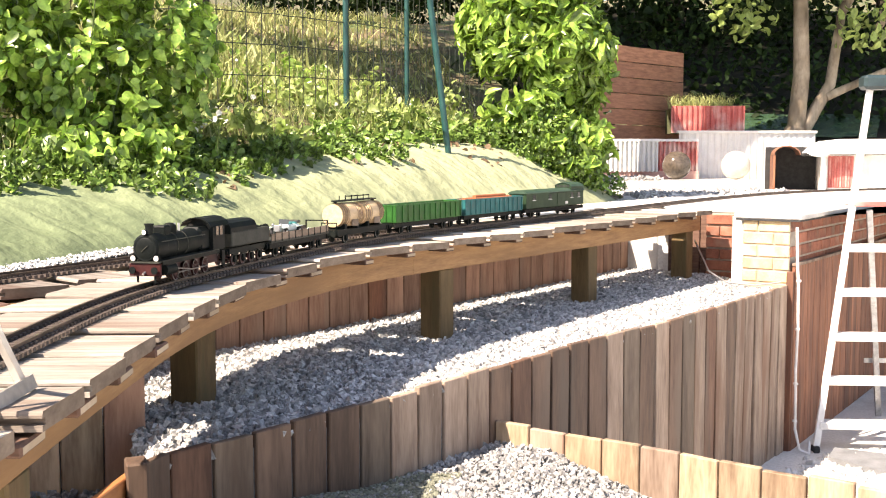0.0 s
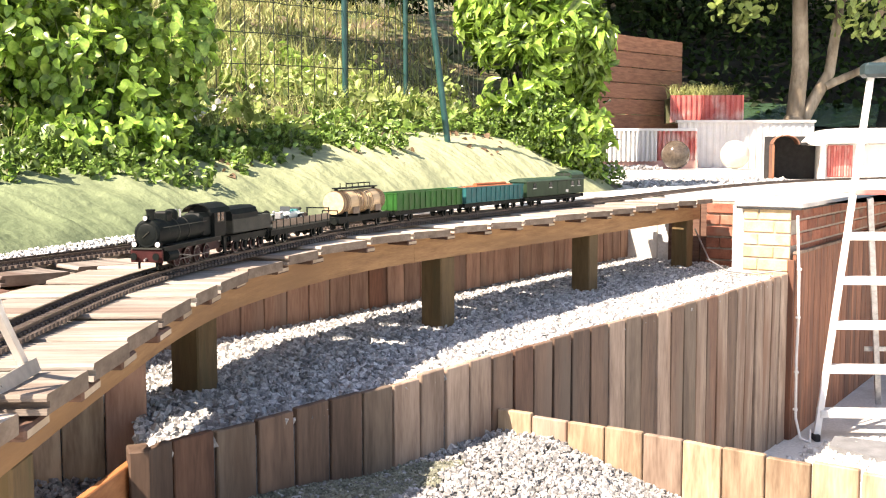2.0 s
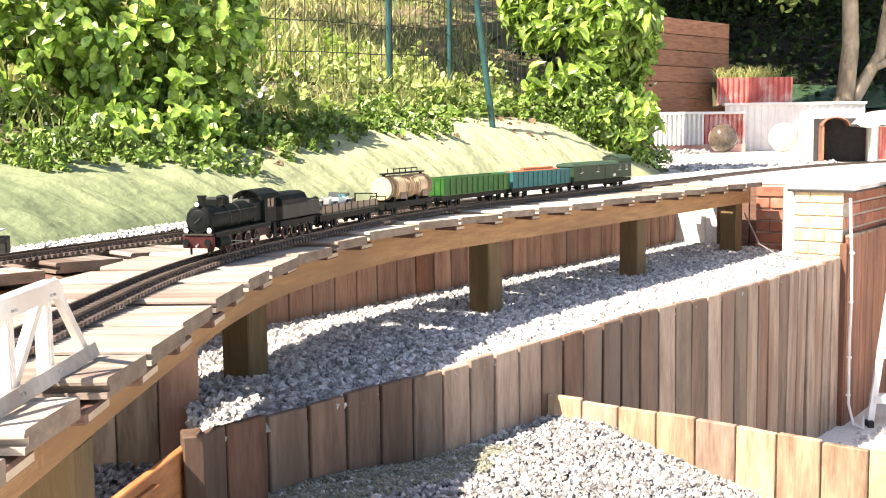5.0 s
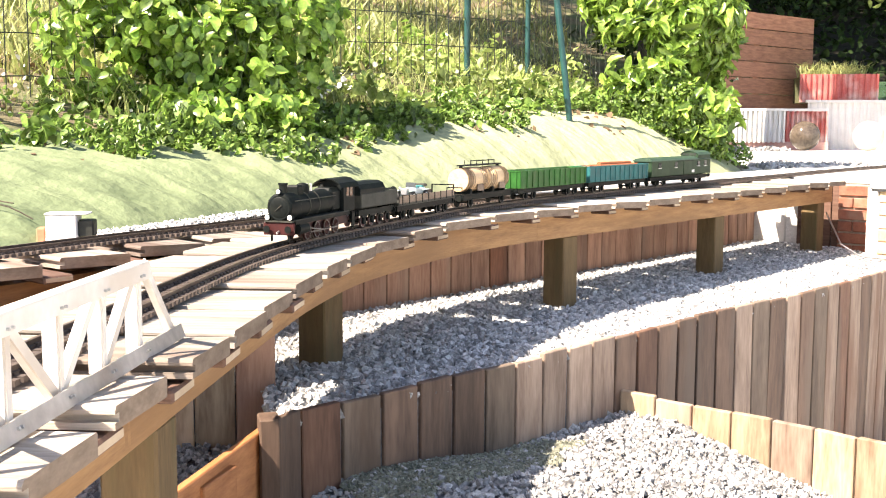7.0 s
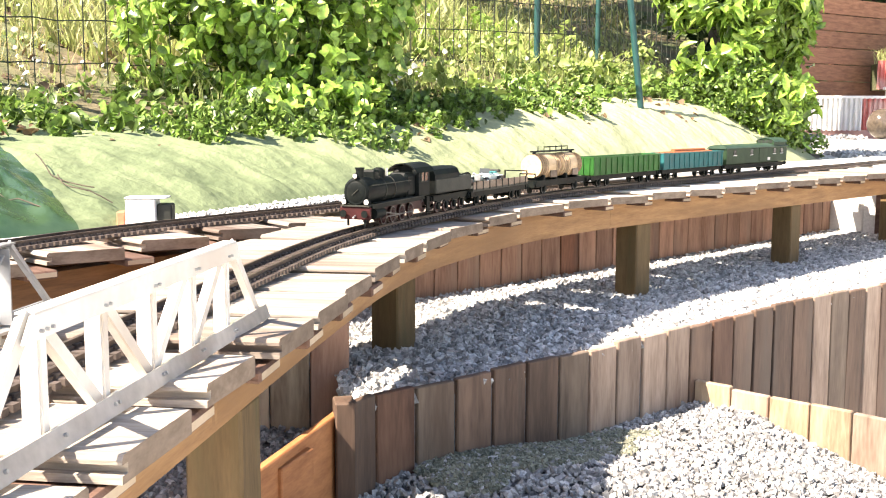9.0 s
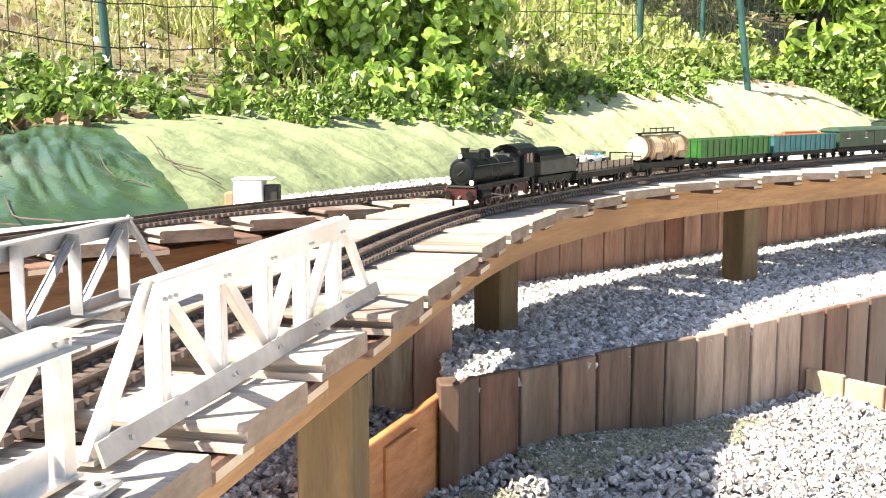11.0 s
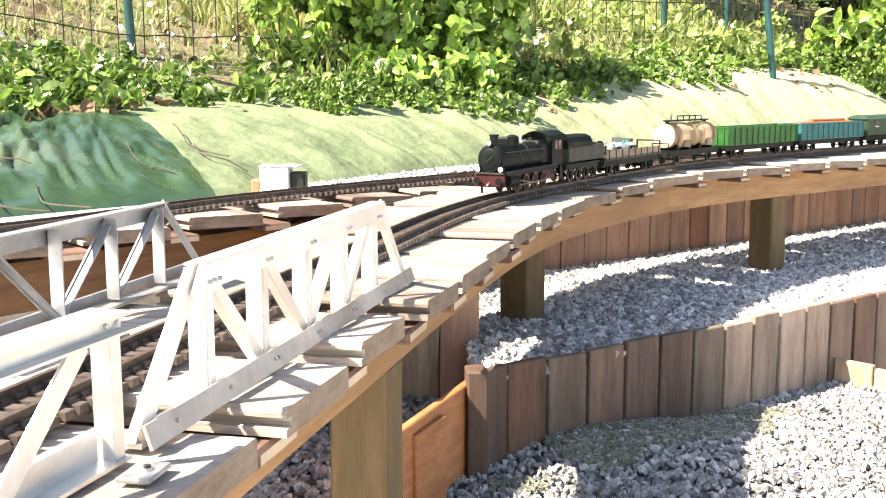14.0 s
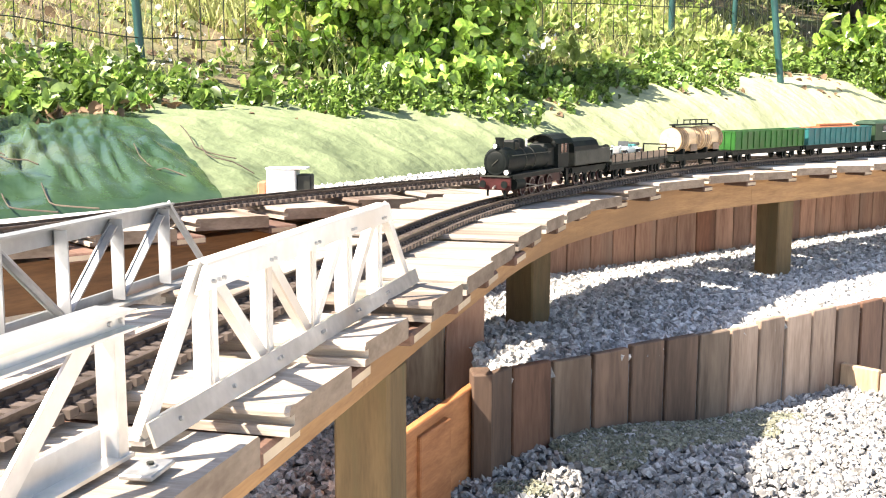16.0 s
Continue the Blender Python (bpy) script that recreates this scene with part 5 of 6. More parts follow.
car = coach("toy_car", 4.27, 4.44, "pale green open vintage toy car on the flat wagon", "toy car")
car.location.z += 0.0545
part("body", bx(bx(bmesh.new(), (-0.015, 0, 0.026), (0.085, 0.040, 0.022), bevel=0.004), (0.045, 0, 0.026), (0.05, 0.028, 0.018), bevel=0.004), CARP, car)
part("seat", bx(bx(bmesh.new(), (-0.005, 0, 0.038), (0.012, 0.034, 0.010), bevel=0.003), (-0.04, 0, 0.038), (0.012, 0.034, 0.010), bevel=0.003), TEALW, car, "teal seat")
part("windscreen", bx(bmesh.new(), (0.02, 0, 0.046), (0.002, 0.034, 0.016), ry=-15), GLASS, car)
part("radiator", bx(bmesh.new(), (0.072, 0, 0.027), (0.005, 0.022, 0.022), bevel=0.002), STEEL, car)
part("folded_hood", bx(bmesh.new(), (-0.06, 0, 0.043), (0.02, 0.038, 0.010), bevel=0.003), GREYP, car)
for x in (-0.045, 0.055):
    for y in (-0.023, 0.023):
        w = part("wheel", rod(bmesh.new(), (x, y - 0.004, 0.014), (x, y + 0.004, 0.014), 0.014, n=16), RUBBER, car, smooth=True)
        part("hub", rod(bmesh.new(), (x, y - 0.005, 0.014), (x, y + 0.005, 0.014), 0.007, n=12), CARP, w)
        part("mudguard", bx(bmesh.new(), (x, y, 0.030), (0.036, 0.011, 0.003)), CARP, car)
for y in (-0.014, 0.014):
    part("headlamp", ball(bmesh.new(), (0.072, y, 0.038), 0.005), STEEL, car)

tank = coach("barrel_wagon", 4.66, 5.13, "tank wagon carrying two hooped wooden barrels", "wagon")
frame_under(tank, 0.425)
part("floor", bx(bmesh.new(), (0, 0, 0.047), (0.425, 0.080, 0.006)), IRON, tank)
wheels(tank, (-0.135, 0.135), 0.0185, IRON)
axle_boxes(tank, (-0.135, 0.135), 0.0185)
for cx in (0.094, -0.094):
    bm = bmesh.new()
    for k in range(6):
        x0, x1 = -0.084 + k * 0.028, -0.056 + k * 0.028
        rod(bm, (cx + x0, 0, 0.099), (cx + x1, 0, 0.099), 0.0450 - 0.6 * x0 * x0, 0.0450 - 0.6 * x1 * x1, 32, caps=k in (0, 5))
    bmesh.ops.remove_doubles(bm, verts=bm.verts, dist=1e-5)
    barrel = part("barrel", bm, BARREL, tank, "pale wooden barrel", smooth=True)
    for x in (-0.076, -0.062, -0.048, -0.034, 0.034, 0.048, 0.062, 0.076):
        part("hoop", rod(bmesh.new(), (cx + x - 0.0022, 0, 0.099), (cx + x + 0.0022, 0, 0.099), 0.0465 - 0.6 * x * x, n=32, caps=False), HOOP, barrel, "brown hoop", smooth=True)
    for x in (-0.05, 0.05):
        part("cradle", bx(bmesh.new(), (cx + x, 0, 0.058), (0.014, 0.074, 0.020)), IRON, tank)
    for y in (-0.044, 0.044):
        part("data_plate", bx(bmesh.new(), (cx - 0.01, y, 0.071), (0.050, 0.003, 0.024)), END, tank, "dull data plate")
part("walkway", bx(bmesh.new(), (0, 0, 0.150), (0.32, 0.030, 0.005)), IRON, tank)
for k in range(5):
    for y in (-0.012, 0.012):
        part("rail_post", rod(bmesh.new(), (-0.10 + k * 0.05, y, 0.146), (-0.10 + k * 0.05, y, 0.168), 0.0018, n=6), IRON, tank)
part("valve_rail", rod(bmesh.new(), (-0.10, 0.012, 0.166), (0.10, 0.012, 0.166), 0.0020, n=6), IRON, tank)
for x in (-0.155, 0.155):
    part("walkway_prop", bx(bmesh.new(), (x, 0, 0.100), (0.005, 0.012, 0.100)), IRON, tank)
part("end_platform", bx(bmesh.new(), (0.205, 0.0, 0.074), (0.004, 0.060, 0.004)), IRON, tank)
for y in (-0.030, 0.030):
    part("platform_post", rod(bmesh.new(), (0.205, y, 0.050), (0.205, y, 0.076), 0.0020, n=6), IRON, tank)


def gondola(name, s0, s1, body, load, label, zt=0.116):
    t = coach(name, s0, s1, label, "wagon")
    n = s1 - s0 - 0.022
    frame_under(t, n)
    part("floor", bx(bmesh.new(), (0, 0, 0.050), (n, 0.088, 0.006)), body, t)
    for y in (-0.0465, 0.0465):
        side = part("side", bx(bmesh.new(), (0, y, (0.05 + zt) / 2), (n, 0.003, zt - 0.05)), body, t)
        k = 0
        while k * 0.047 < n - 0.02:
            part("rib", bx(bmesh.new(), (-n / 2 + 0.012 + k * 0.047, y * 1.06, (0.05 + zt) / 2), (0.005, 0.004, zt - 0.052)), body, side)
            k += 1
        part("rim", bx(bmesh.new(), (0, y, zt), (n, 0.008, 0.005)), body, t)
    for x in (-n / 2, n / 2):
        end = part("end", bx(bmesh.new(), (x, 0, (0.05 + zt) / 2), (0.003, 0.093, zt - 0.05)), body, t)
        for y in (-0.028, 0, 0.028):
            part("rib", bx(bmesh.new(), (x * 1.008, y, (0.05 + zt) / 2), (0.005, 0.005, zt - 0.05)), body, end)
        part("rim", bx(bmesh.new(), (x, 0, zt), (0.008, 0.10, 0.005)), body, t)
    xs = (-n * 0.38, -n * 0.26, n * 0.26, n * 0.38)
    wheels(t, xs, 0.0155, IRON)
    axle_boxes(t, xs, 0.0155)
    return t, n


green, n = gondola("open_wagon", 5.165, 5.765, GREENW, CHALK, "bright green open wagon filled with white chalk")
part("load", bx(bmesh.new(), (0, 0, 0.101), (n - 0.01, 0.088, 0.010), bevel=0.003), CHALK, green, "white chalk load")
part("data_plate", bx(bmesh.new(), (0.19, -0.0492, 0.083), (0.040, 0.001, 0.018)), WHITE, green)
teal, n = gondola("open_wagon", 5.785, 6.385, TEALW, RUST, "teal open wagon loaded with rusty pipes and scrap")
for k, (y, z) in enumerate(((-0.028, 0.108), (-0.010, 0.112), (0.010, 0.107), (0.028, 0.111), (0.0, 0.122))):
    part("pipe", rod(bmesh.new(), (-n * 0.45 + 0.02 * k, y, z), (n * 0.42 - 0.03 * k, y * 0.6, z), 0.011, n=12), RUST, teal, "rusty steel pipe", smooth=True)
part("scrap", bx(bmesh.new(), (0, 0, 0.096), (n - 0.01, 0.088, 0.012), bevel=0.003), RUST, teal)
for x, w in ((0.215, 0.05), (0.06, 0.055)):
    for z in (0.096, 0.086):
        part("lettering_bar", bx(bmesh.new(), (x, -0.0487, z), (w, 0.001, 0.006)), WHITE, teal, "white lettering bar")
part("emblem", extrude(bmesh.new(), [(-0.018, 0.070), (0.018, 0.070), (0.012, 0.092), (0.0, 0.100), (-0.010, 0.090)], 0.001, pose(-0.17, -0.0487, 0)), WHITE, teal, "white emblem shape")

van = coach("brake_van", 6.405, 7.145, "dark green brake van with a raised guard's lookout", "wagon")
n = 0.72
frame_under(van, n)
part("body", bx(bmesh.new(), (0, 0, 0.088), (n, 0.096, 0.078), bevel=0.002), VANG, van)
ROOF = [(-0.053, 0.127), (-0.040, 0.136), (-0.02, 0.141), (0, 0.143), (0.02, 0.141), (0.040, 0.136), (0.053, 0.127), (0.053, 0.124), (-0.053, 0.124)]
part("roof", extrude(bmesh.new(), ROOF, n + 0.012, pose(0, 0, 0, 0, 0, 90)), VANROOF, van)
part("lookout", extrude(bmesh.new(), [(-0.048, 0.126), (-0.048, 0.150), (-0.036, 0.160), (-0.018, 0.166), (0, 0.168), (0.018, 0.166), (0.036, 0.160), (0.048, 0.150), (0.048, 0.126)], 0.16, pose(-0.27, 0, 0, 0, 0, 90)), VANG, van)
part("lookout_roof", extrude(bmesh.new(), [(-0.053, 0.149), (-0.04, 0.161), (-0.02, 0.168), (0, 0.171), (0.02, 0.168), (0.04, 0.161), (0.053, 0.149), (0.04, 0.158), (0.02, 0.165), (0, 0.168), (-0.02, 0.165), (-0.04, 0.158)], 0.17, pose(-0.27, 0, 0, 0, 0, 90)), VANROOF, van)
for y in (-0.03, -0.01, 0.01, 0.03):
    part("lookout_window", bx(bmesh.new(), (-0.189, y, 0.151), (0.002, 0.015, 0.014)), GLASS, van)
for y in (-0.0485, 0.0485):
    for x in (0.27, 0.08, -0.20, -0.29):
        w = part("window", bx(bmesh.new(), (x, y, 0.104), (0.032, 0.002, 0.026)), GLASS, van)
        part("window_frame", bx(bmesh.new(), (x, y * 1.01, 0.090), (0.036, 0.002, 0.003)), WHITE, w)
    door = part("sliding_door", bx(bmesh.new(), (-0.06, y, 0.086), (0.10, 0.003, 0.068)), VANG, van)
    part("door_rail", bx(bmesh.new(), (-0.03, y * 1.02, 0.121), (0.20, 0.003, 0.003)), IRON, door)
    part("data_panel", bx(bmesh.new(), (-0.13, y * 1.005, 0.066), (0.03, 0.002, 0.014)), WHITE, van)
    part("step_board", bx(bmesh.new(), (0, y, 0.028), (n * 0.8, 0.012, 0.003)), IRON, van)
xs = (-0.26, -0.18, 0.18, 0.26)
wheels(van, xs, 0.0155, IRON)
axle_boxes(van, xs, 0.0155)

# ---- behind the viaduct ----
box = thing("junction_box", at=(-1.525, 2.965, 0.975), rz=12, label="pale grey junction box on brick bits beside the rear track", category="box")
part("housing", bx(bmesh.new(), (0, 0, 0.042), (0.088, 0.07, 0.078), bevel=0.004), GREYBOX, box)
part("dark_panel", bx(bmesh.new(), (0.066, 0.004, 0.040), (0.044, 0.055, 0.050), bevel=0.004), GREYP, box)
part("brick_bit", bx(bmesh.new(), (-0.060, 0, 0.02), (0.026, 0.05, 0.045), bevel=0.004), TERRA, box)
part("lid", bx(bmesh.new(), (0.014, 0, 0.083), (0.122, 0.074, 0.005), bevel=0.002), WHITE, box)


def ground_at(x, y):
    """The hillside's height at a plan point."""
    d2 = (toe[:, 0] - x) ** 2 + (toe[:, 1] - y) ** 2
    i = int(np.argmin(d2))
    return bank(i, max(0.0, float(np.dot((x, y) - toe[i], toe_out[i])))).z


def fence_post(x, y, top, lean=(0, 0), r=0.020, label="dark green metal fence post on the bank"):
    z = ground_at(x, y)
    t = tagged(part("fence_post", rod(bmesh.new(), (x, y, z - 0.25), (x + lean[0], y + lean[1], top), r, n=14), GREENPOLE, smooth=True), label, "fence post", "fence posts")
    return t


fence_post(-0.655, 7.60, 3.0)
fence_post(-0.235, 8.60, 3.1)
fence_post(-2.87, 4.47, 2.5, (-0.08, 0))
fence_post(-1.75, 6.25, 2.7)
pole = fence_post(0.105, 7.18, 2.75, (-0.21, 0.0), 0.021, "leaning teal steel pole planted in the green bank")
pole.name, pole["category"] = "leaning_pole", "pole"
FENCE = [(-5.0, 2.6), (-2.87, 4.47), (-1.75, 6.25), (-0.655, 7.60), (-0.235, 8.60), (0.5, 10.2)]
fl = curve(FENCE, 0.12)
foot = [ground_at(*p) for p in fl]
rr = random.Random(5)
wire_fence = thing("wire_fence", label="dark wire mesh fence along the top of the bank", category="fence")
for p, z in zip(fl, foot):
    part("upright_wire", rod(bmesh.new(), (*p, z), (p[0] + rr.uniform(-0.01, 0.01), p[1], z + 1.3), 0.0032, n=4, caps=False), WIRE, wire_fence)
for h in np.arange(0.1, 1.35, 0.2):
    bm = bmesh.new()
    for k in range(len(fl) - 1):
        rod(bm, (*fl[k], foot[k] + h), (*fl[k + 1], foot[k + 1] + h), 0.0032, n=4, caps=False)
    part("line_wire", bm, WIRE, wire_fence)

# Far end: fence panel, painted corrugated walls, planter, balls, tunnel.
panel = thing("board_fence", at=(2.52, 12.28, 0), rz=44, label="reddish horizontal board fence panel behind the far track", category="fence")
for k in range(7):
    part("slat", bx(bmesh.new(), (-0.30, 0, 1.43 + k * 0.176), (1.98, 0.03, 0.168), bevel=0.004), PANEL, panel)
for x in (-1.1, -0.35, 0.6):
    part("batten", bx(bmesh.new(), (x, 0.03, 1.83), (0.05, 0.04, 1.36)), PANEL, panel)


def corrugated(name, at, rz, width, z0, z1, pitch, material, label, category, rim=None, deep=0.02):
    t = thing(name, at=at, rz=rz, label=label, category=category)
    n = int(width / pitch)
    bm = bmesh.new()
    line = []
    for k in range(n + 1):
        for f, y in ((0, 0), (0.3, 0), (0.5, -deep), (0.8, -deep)):
            line.append((-width / 2 + (k + f) * pitch, y))
    for (x0, y0), (x1, y1) in zip(line, line[1:]):
        bm.faces.new([bm.verts.new(p) for p in ((x0, y0, z0), (x1, y1, z0), (x1, y1, z1), (x0, y0, z1))])
    bmesh.ops.remove_doubles(bm, verts=bm.verts, dist=1e-5)
    bmesh.ops.solidify(bm, geom=bm.faces[:], thickness=0.006)
    part("sheet", bm, material, t)
    if rim:
        part("rim", bx(bmesh.new(), (0, 0, z1 + 0.012), (width + 0.05, 0.06, 0.03), bevel=0.004), rim, t)
    return t


corrugated("corrugated_wall", (2.10, 11.5, 0), -2, 0.68, 1.17, 1.50, 0.05, WHITE, "white corrugated panel behind the far track", "wall panel", WHITE, 0.035)
corrugated("corrugated_wall", (2.66, 11.52, 0), -2, 0.42, 1.17, 1.50, 0.05, REDP, "red corrugated panel behind the stone ball", "wall panel", WHITE, 0.035)
tagged(part("low_wall", bx(bmesh.new(), (2.28, 11.55, 1.08), (1.25, 0.12, 0.20), -2, bevel=0.006), PINKP), "pale red base wall under the corrugated panels", "wall")
corrugated("white_wall", (3.55, 11.9, 0), 2, 1.55, 0.97, 1.60, 0.075, WHITE, "white corrugated retaining wall behind the far track", "wall panel", WHITE, 0.008)
pl = corrugated("planter", (3.11, 12.02, 0), -2, 0.78, 1.605, 1.91, 0.06, REDP, "faded red corrugated planter full of grass", "planter")
part("soil", bx(bmesh.new(), (0, 0.2, 1.74), (0.76, 0.38, 0.28)), SOIL, pl)
slab("raised_bed", [(1.75, 10.75), (3.35, 10.7), (3.35, 11.9), (1.75, 11.6)], 1.09, 0.2, BED_W, "low raised gravel bed under the stone balls", "gravel bed")
heap("gravel_raised", [(1.8, 10.78), (2.35, 10.76), (2.35, 11.6), (1.8, 11.5)], 420, 0.04, lambda x, y: 1.095, STONE, "grey gravel on the raised bed")
for (x, y, z), m, lab in (((2.53, 10.95, 1.135), BALLM, "dark polished stone ball on the gravel"), ((3.15, 10.95, 1.135), BALLW, "pale stone ball on the gravel")):
    o = part("stone_ball", ball(bmesh.new(), (0, 0, 0), 0.148, u=32, v=20), m, smooth=True)
    o.location = (x, y, z + 0.11)
    tagged(o, lab, "stone ball", "stone balls")
tun = thing("tunnel_portal", at=(3.72, 11.05, 0), rz=-15, label="model railway tunnel with a brown arched portal and white canopy", category="tunnel")
span_a = np.linspace(0, math.pi, 15)
outer = [(0.135 * math.cos(a), 1.355 + 0.095 * math.sin(a)) for a in span_a]
inner = [(0.127 * math.cos(a), 1.351 + 0.090 * math.sin(a)) for a in span_a[::-1]]
part("arch", extrude(bmesh.new(), outer + inner, 0.55, pose(0, 0.27, 0)), PANEL, tun, "dark brown barrel vault")
part("side_wall", bx(bmesh.new(), (-0.128, 0.27, 1.16), (0.022, 0.55, 0.38)), PALE_RED, tun, "red painted inner wall")
# Black back and roof: the darkness inside the tunnel is put into their colour.
part("back", bx(bmesh.new(), (0.12, 0.56, 1.19), (0.62, 0.03, 0.50)), RUBBER, tun)
part("inner_roof", bx(bmesh.new(), (0.25, 0.30, 1.358), (0.22, 0.56, 0.025)), RUBBER, tun)
part("side_wall", bx(bmesh.new(), (0.365, 0.27, 1.16), (0.05, 0.55, 0.38)), WHITE, tun)
canopy = [(0.19, 1.375), (0.24, 1.345), (0.33, 1.335), (0.42, 1.36), (2.6, 1.36), (2.6, 1.50), (2.5, 1.515), (0.5, 1.515), (0.36, 1.50), (0.25, 1.44)]
part("canopy", extrude(bmesh.new(), canopy, 0.66, pose(0, 0.26, 0)), WHITE, tun, "white canopy slab")
part("front_wall", bx(bmesh.new(), (1.49, 0.16, 1.16), (2.2, 0.10, 0.38)), WHITE, tun)
for x in (0.545, 1.25):
    red = part("red_panel", bx(bmesh.new(), (x, 0.103, 1.175), (0.25, 0.008, 0.33)), REDP, tun, "red ribbed panel")
    for k in range(9):
        part("rib", bx(bmesh.new(), (x - 0.108 + 0.027 * k, 0.098, 1.175), (0.018, 0.022, 0.32), bevel=0.003), REDP, red)
part("door", bx(bmesh.new(), (0.76, 0.102, 1.165), (0.12, 0.02, 0.34), bevel=0.004), GREYBOX, tun)

# Dark woodland floor on the slope behind the white wall: shade in its colour.
gx, gy = np.arange(3.05, 15.0, 0.2), np.r_[np.arange(0, 3.2, 0.2), np.arange(3.2, 9.0, 0.5)]
v = []
for x in gx:
    for d in gy:
        z = 1.50 + 0.36 * min(d, 1.6) + 0.30 * max(0, d - 1.6)
        v.append((x, 12.12 + d + 0.05 * (x - 3), z + 0.035 * noise.noise((x * 3, d * 3, 8)) + 0.05 * noise.noise((x * 1.2, d * 1.2, 3))))
k = len(gy)
f = [(a * k + b, a * k + b + 1, (a + 1) * k + b + 1, (a + 1) * k + b) for a in range(len(gx) - 1) for b in range(k - 1)]
soup("ground_woodland", v, f, SHADE_FLOOR, None, "structure", "dark shaded woodland floor over the slope behind the white wall", "woodland floor", True)

def wood_z(x, d):
    return 1.50 + 0.36 * min(d, 1.6) + 0.30 * max(0, d - 1.6)


ru = np.random.default_rng(91)
low = [(x, 12.12 + d + 0.05 * (x - 3), wood_z(x, d) + 0.02 + 0.5 * h * h) for x, d, h in zip(ru.uniform(3.2, 12, 5200), ru.uniform(0.5, 8, 5200) ** 1.0, ru.uniform(0, 1, 5200))]
v, f = leaves(np.array(low), 0.11, None, 0.9, 0.6, ru)
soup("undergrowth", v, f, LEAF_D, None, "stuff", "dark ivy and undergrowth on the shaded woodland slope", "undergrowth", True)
gx, gy = np.arange(3.42, 5.2, 0.06), np.arange(0.06, 0.9, 0.06)
v = [(x + 0.5 * d, 12.12 + d + 0.05 * (x - 3), wood_z(x, d) + 0.03 + 0.05 * abs(noise.noise((x * 2.4 - d * 3, d * 2, 1)))) for x in gx for d in gy]
k = len(gy)
f = [(a * k + b, a * k + b + 1, (a + 1) * k + b + 1, (a + 1) * k + b) for a in range(len(gx) - 1) for b in range(k - 1)]
soup("slope_sheet", v, f, TARP_G, None, "structure", "dark green sheet laid over the slope beside the planter", "ground cover", True)

# Twigs on the tarpaulin.
def on_bank(x, y):
    d2 = (toe[:, 0] - x) ** 2 + (toe[:, 1] - y) ** 2
    i = int(np.argmin(d2))
    return crumple(i, max(0.0, float(np.dot((x, y) - toe[i], toe_out[i])))).z


rng3 = np.random.default_rng(77)
for k in range(7):
    x, y = rng3.uniform(-2.5, -1.9), rng3.uniform(2.2, 3.6)
    a = rng3.uniform(-0.6, 0.6)
    c = curve([(x, y), (x + 0.12 * math.cos(a), y - 0.10 + 0.05 * math.sin(a)), (x + 0.30 * math.cos(a), y - 0.16)], 0.04)
    bm = tube([(*p, on_bank(*p) + 0.010) for p in c], 0.0022, 5)
    tagged(part("twig", bm, DARKBARK), "dry fallen twig lying on the tarpaulin", "twig", "twigs")

# ---- moss ----
mp = []
while len(mp) < 9000:
    x, y = RNG.uniform(-0.85, 0.15), RNG.uniform(2.25, 3.55)
    e = (np.array([x, y]) - (-0.36, 2.89)) @ np.array([[0.62, 0.785], [0.785, -0.62]])
    if (e[0] / 0.54) ** 2 + (e[1] / 0.17) ** 2 + 0.9 * noise.noise((x * 6, y * 6, 3)) < 0.75 and inside(np.array([[x, y]]), LOWER)[0]:
        mp.append((x, y, low_z(x, y) + RNG.uniform(0, 0.008)))
v, f = stones(np.array(mp), 0.0085, flat=0.6)
soup("moss", v, f, MOSS, None, "stuff", "dry greenish moss and chippings over the gravel", "moss")

# ---- plants ----
def shell(count, centre, size, rng, inner=0.55):
    d = rng.normal(size=(count, 3))
    d /= np.linalg.norm(d, axis=1)[:, None]
    r = rng.uniform(inner, 1.0, (count, 1)) ** 0.7
    lump = 1 + 0.22 * np.array([noise.noise(Vector(q) * 2.3 + Vector(centre)) for q in d])[:, None]
    return np.array(centre) + d * r * lump * np.array(size), d


def bush(name, clumps, count, leaf, material, label, seed, stems=12, category="bush", ratio=0.6, droop=0.35):
    rng = np.random.default_rng(seed)
    base = np.mean([c for c, _ in clumps], 0)
    t = thing(name, label=label, category=category)
    vol = np.array([np.prod(s) ** 0.66 for _, s in clumps])
    pts, nor = [], []
    for (c, s), share in zip(clumps, vol / vol.sum()):
        p, d = shell(int(count * share * 1.9), c, s, rng, 0.45)
        # Leaves gather in sprays, with dark hollows between them.
        wave = np.array([noise.noise(q * (0.33 / leaf)) + 0.5 * noise.noise(q * (0.75 / leaf)) for q in map(Vector, p)])
        kept = wave + rng.uniform(-0.16, 0.16, len(p)) > -0.03
        pts.append(p[kept])
        nor.append(d[kept])
    pts, nor = np.concatenate(pts), np.concatenate(nor)
    v, f = leaves(pts, leaf, nor * 0.6 + np.array([-0.28, -0.30, 0.5]), 0.75, ratio, rng, droop=droop)
    soup("foliage", v, f, material, t, "stuff", smooth=True)
    bm = bmesh.new()
    low = min(c[2] - s[2] for c, s in clumps)
    for k in range(stems):
        c, s = clumps[rng.integers(len(clumps))]
        a = np.array([base[0] + rng.normal(0, 0.12), base[1] + rng.normal(0, 0.12), low - 0.1])
        b = np.array(c) + rng.normal(0, 0.4, 3) * np.array(s)
        m = (a + b) / 2 + rng.normal(0, 0.05, 3)
        rod(bm, a, m, 0.009, 0.006, 5)
        rod(bm, m, b, 0.006, 0.002, 5)
    part("stem", bm, STEM, t)
    return t


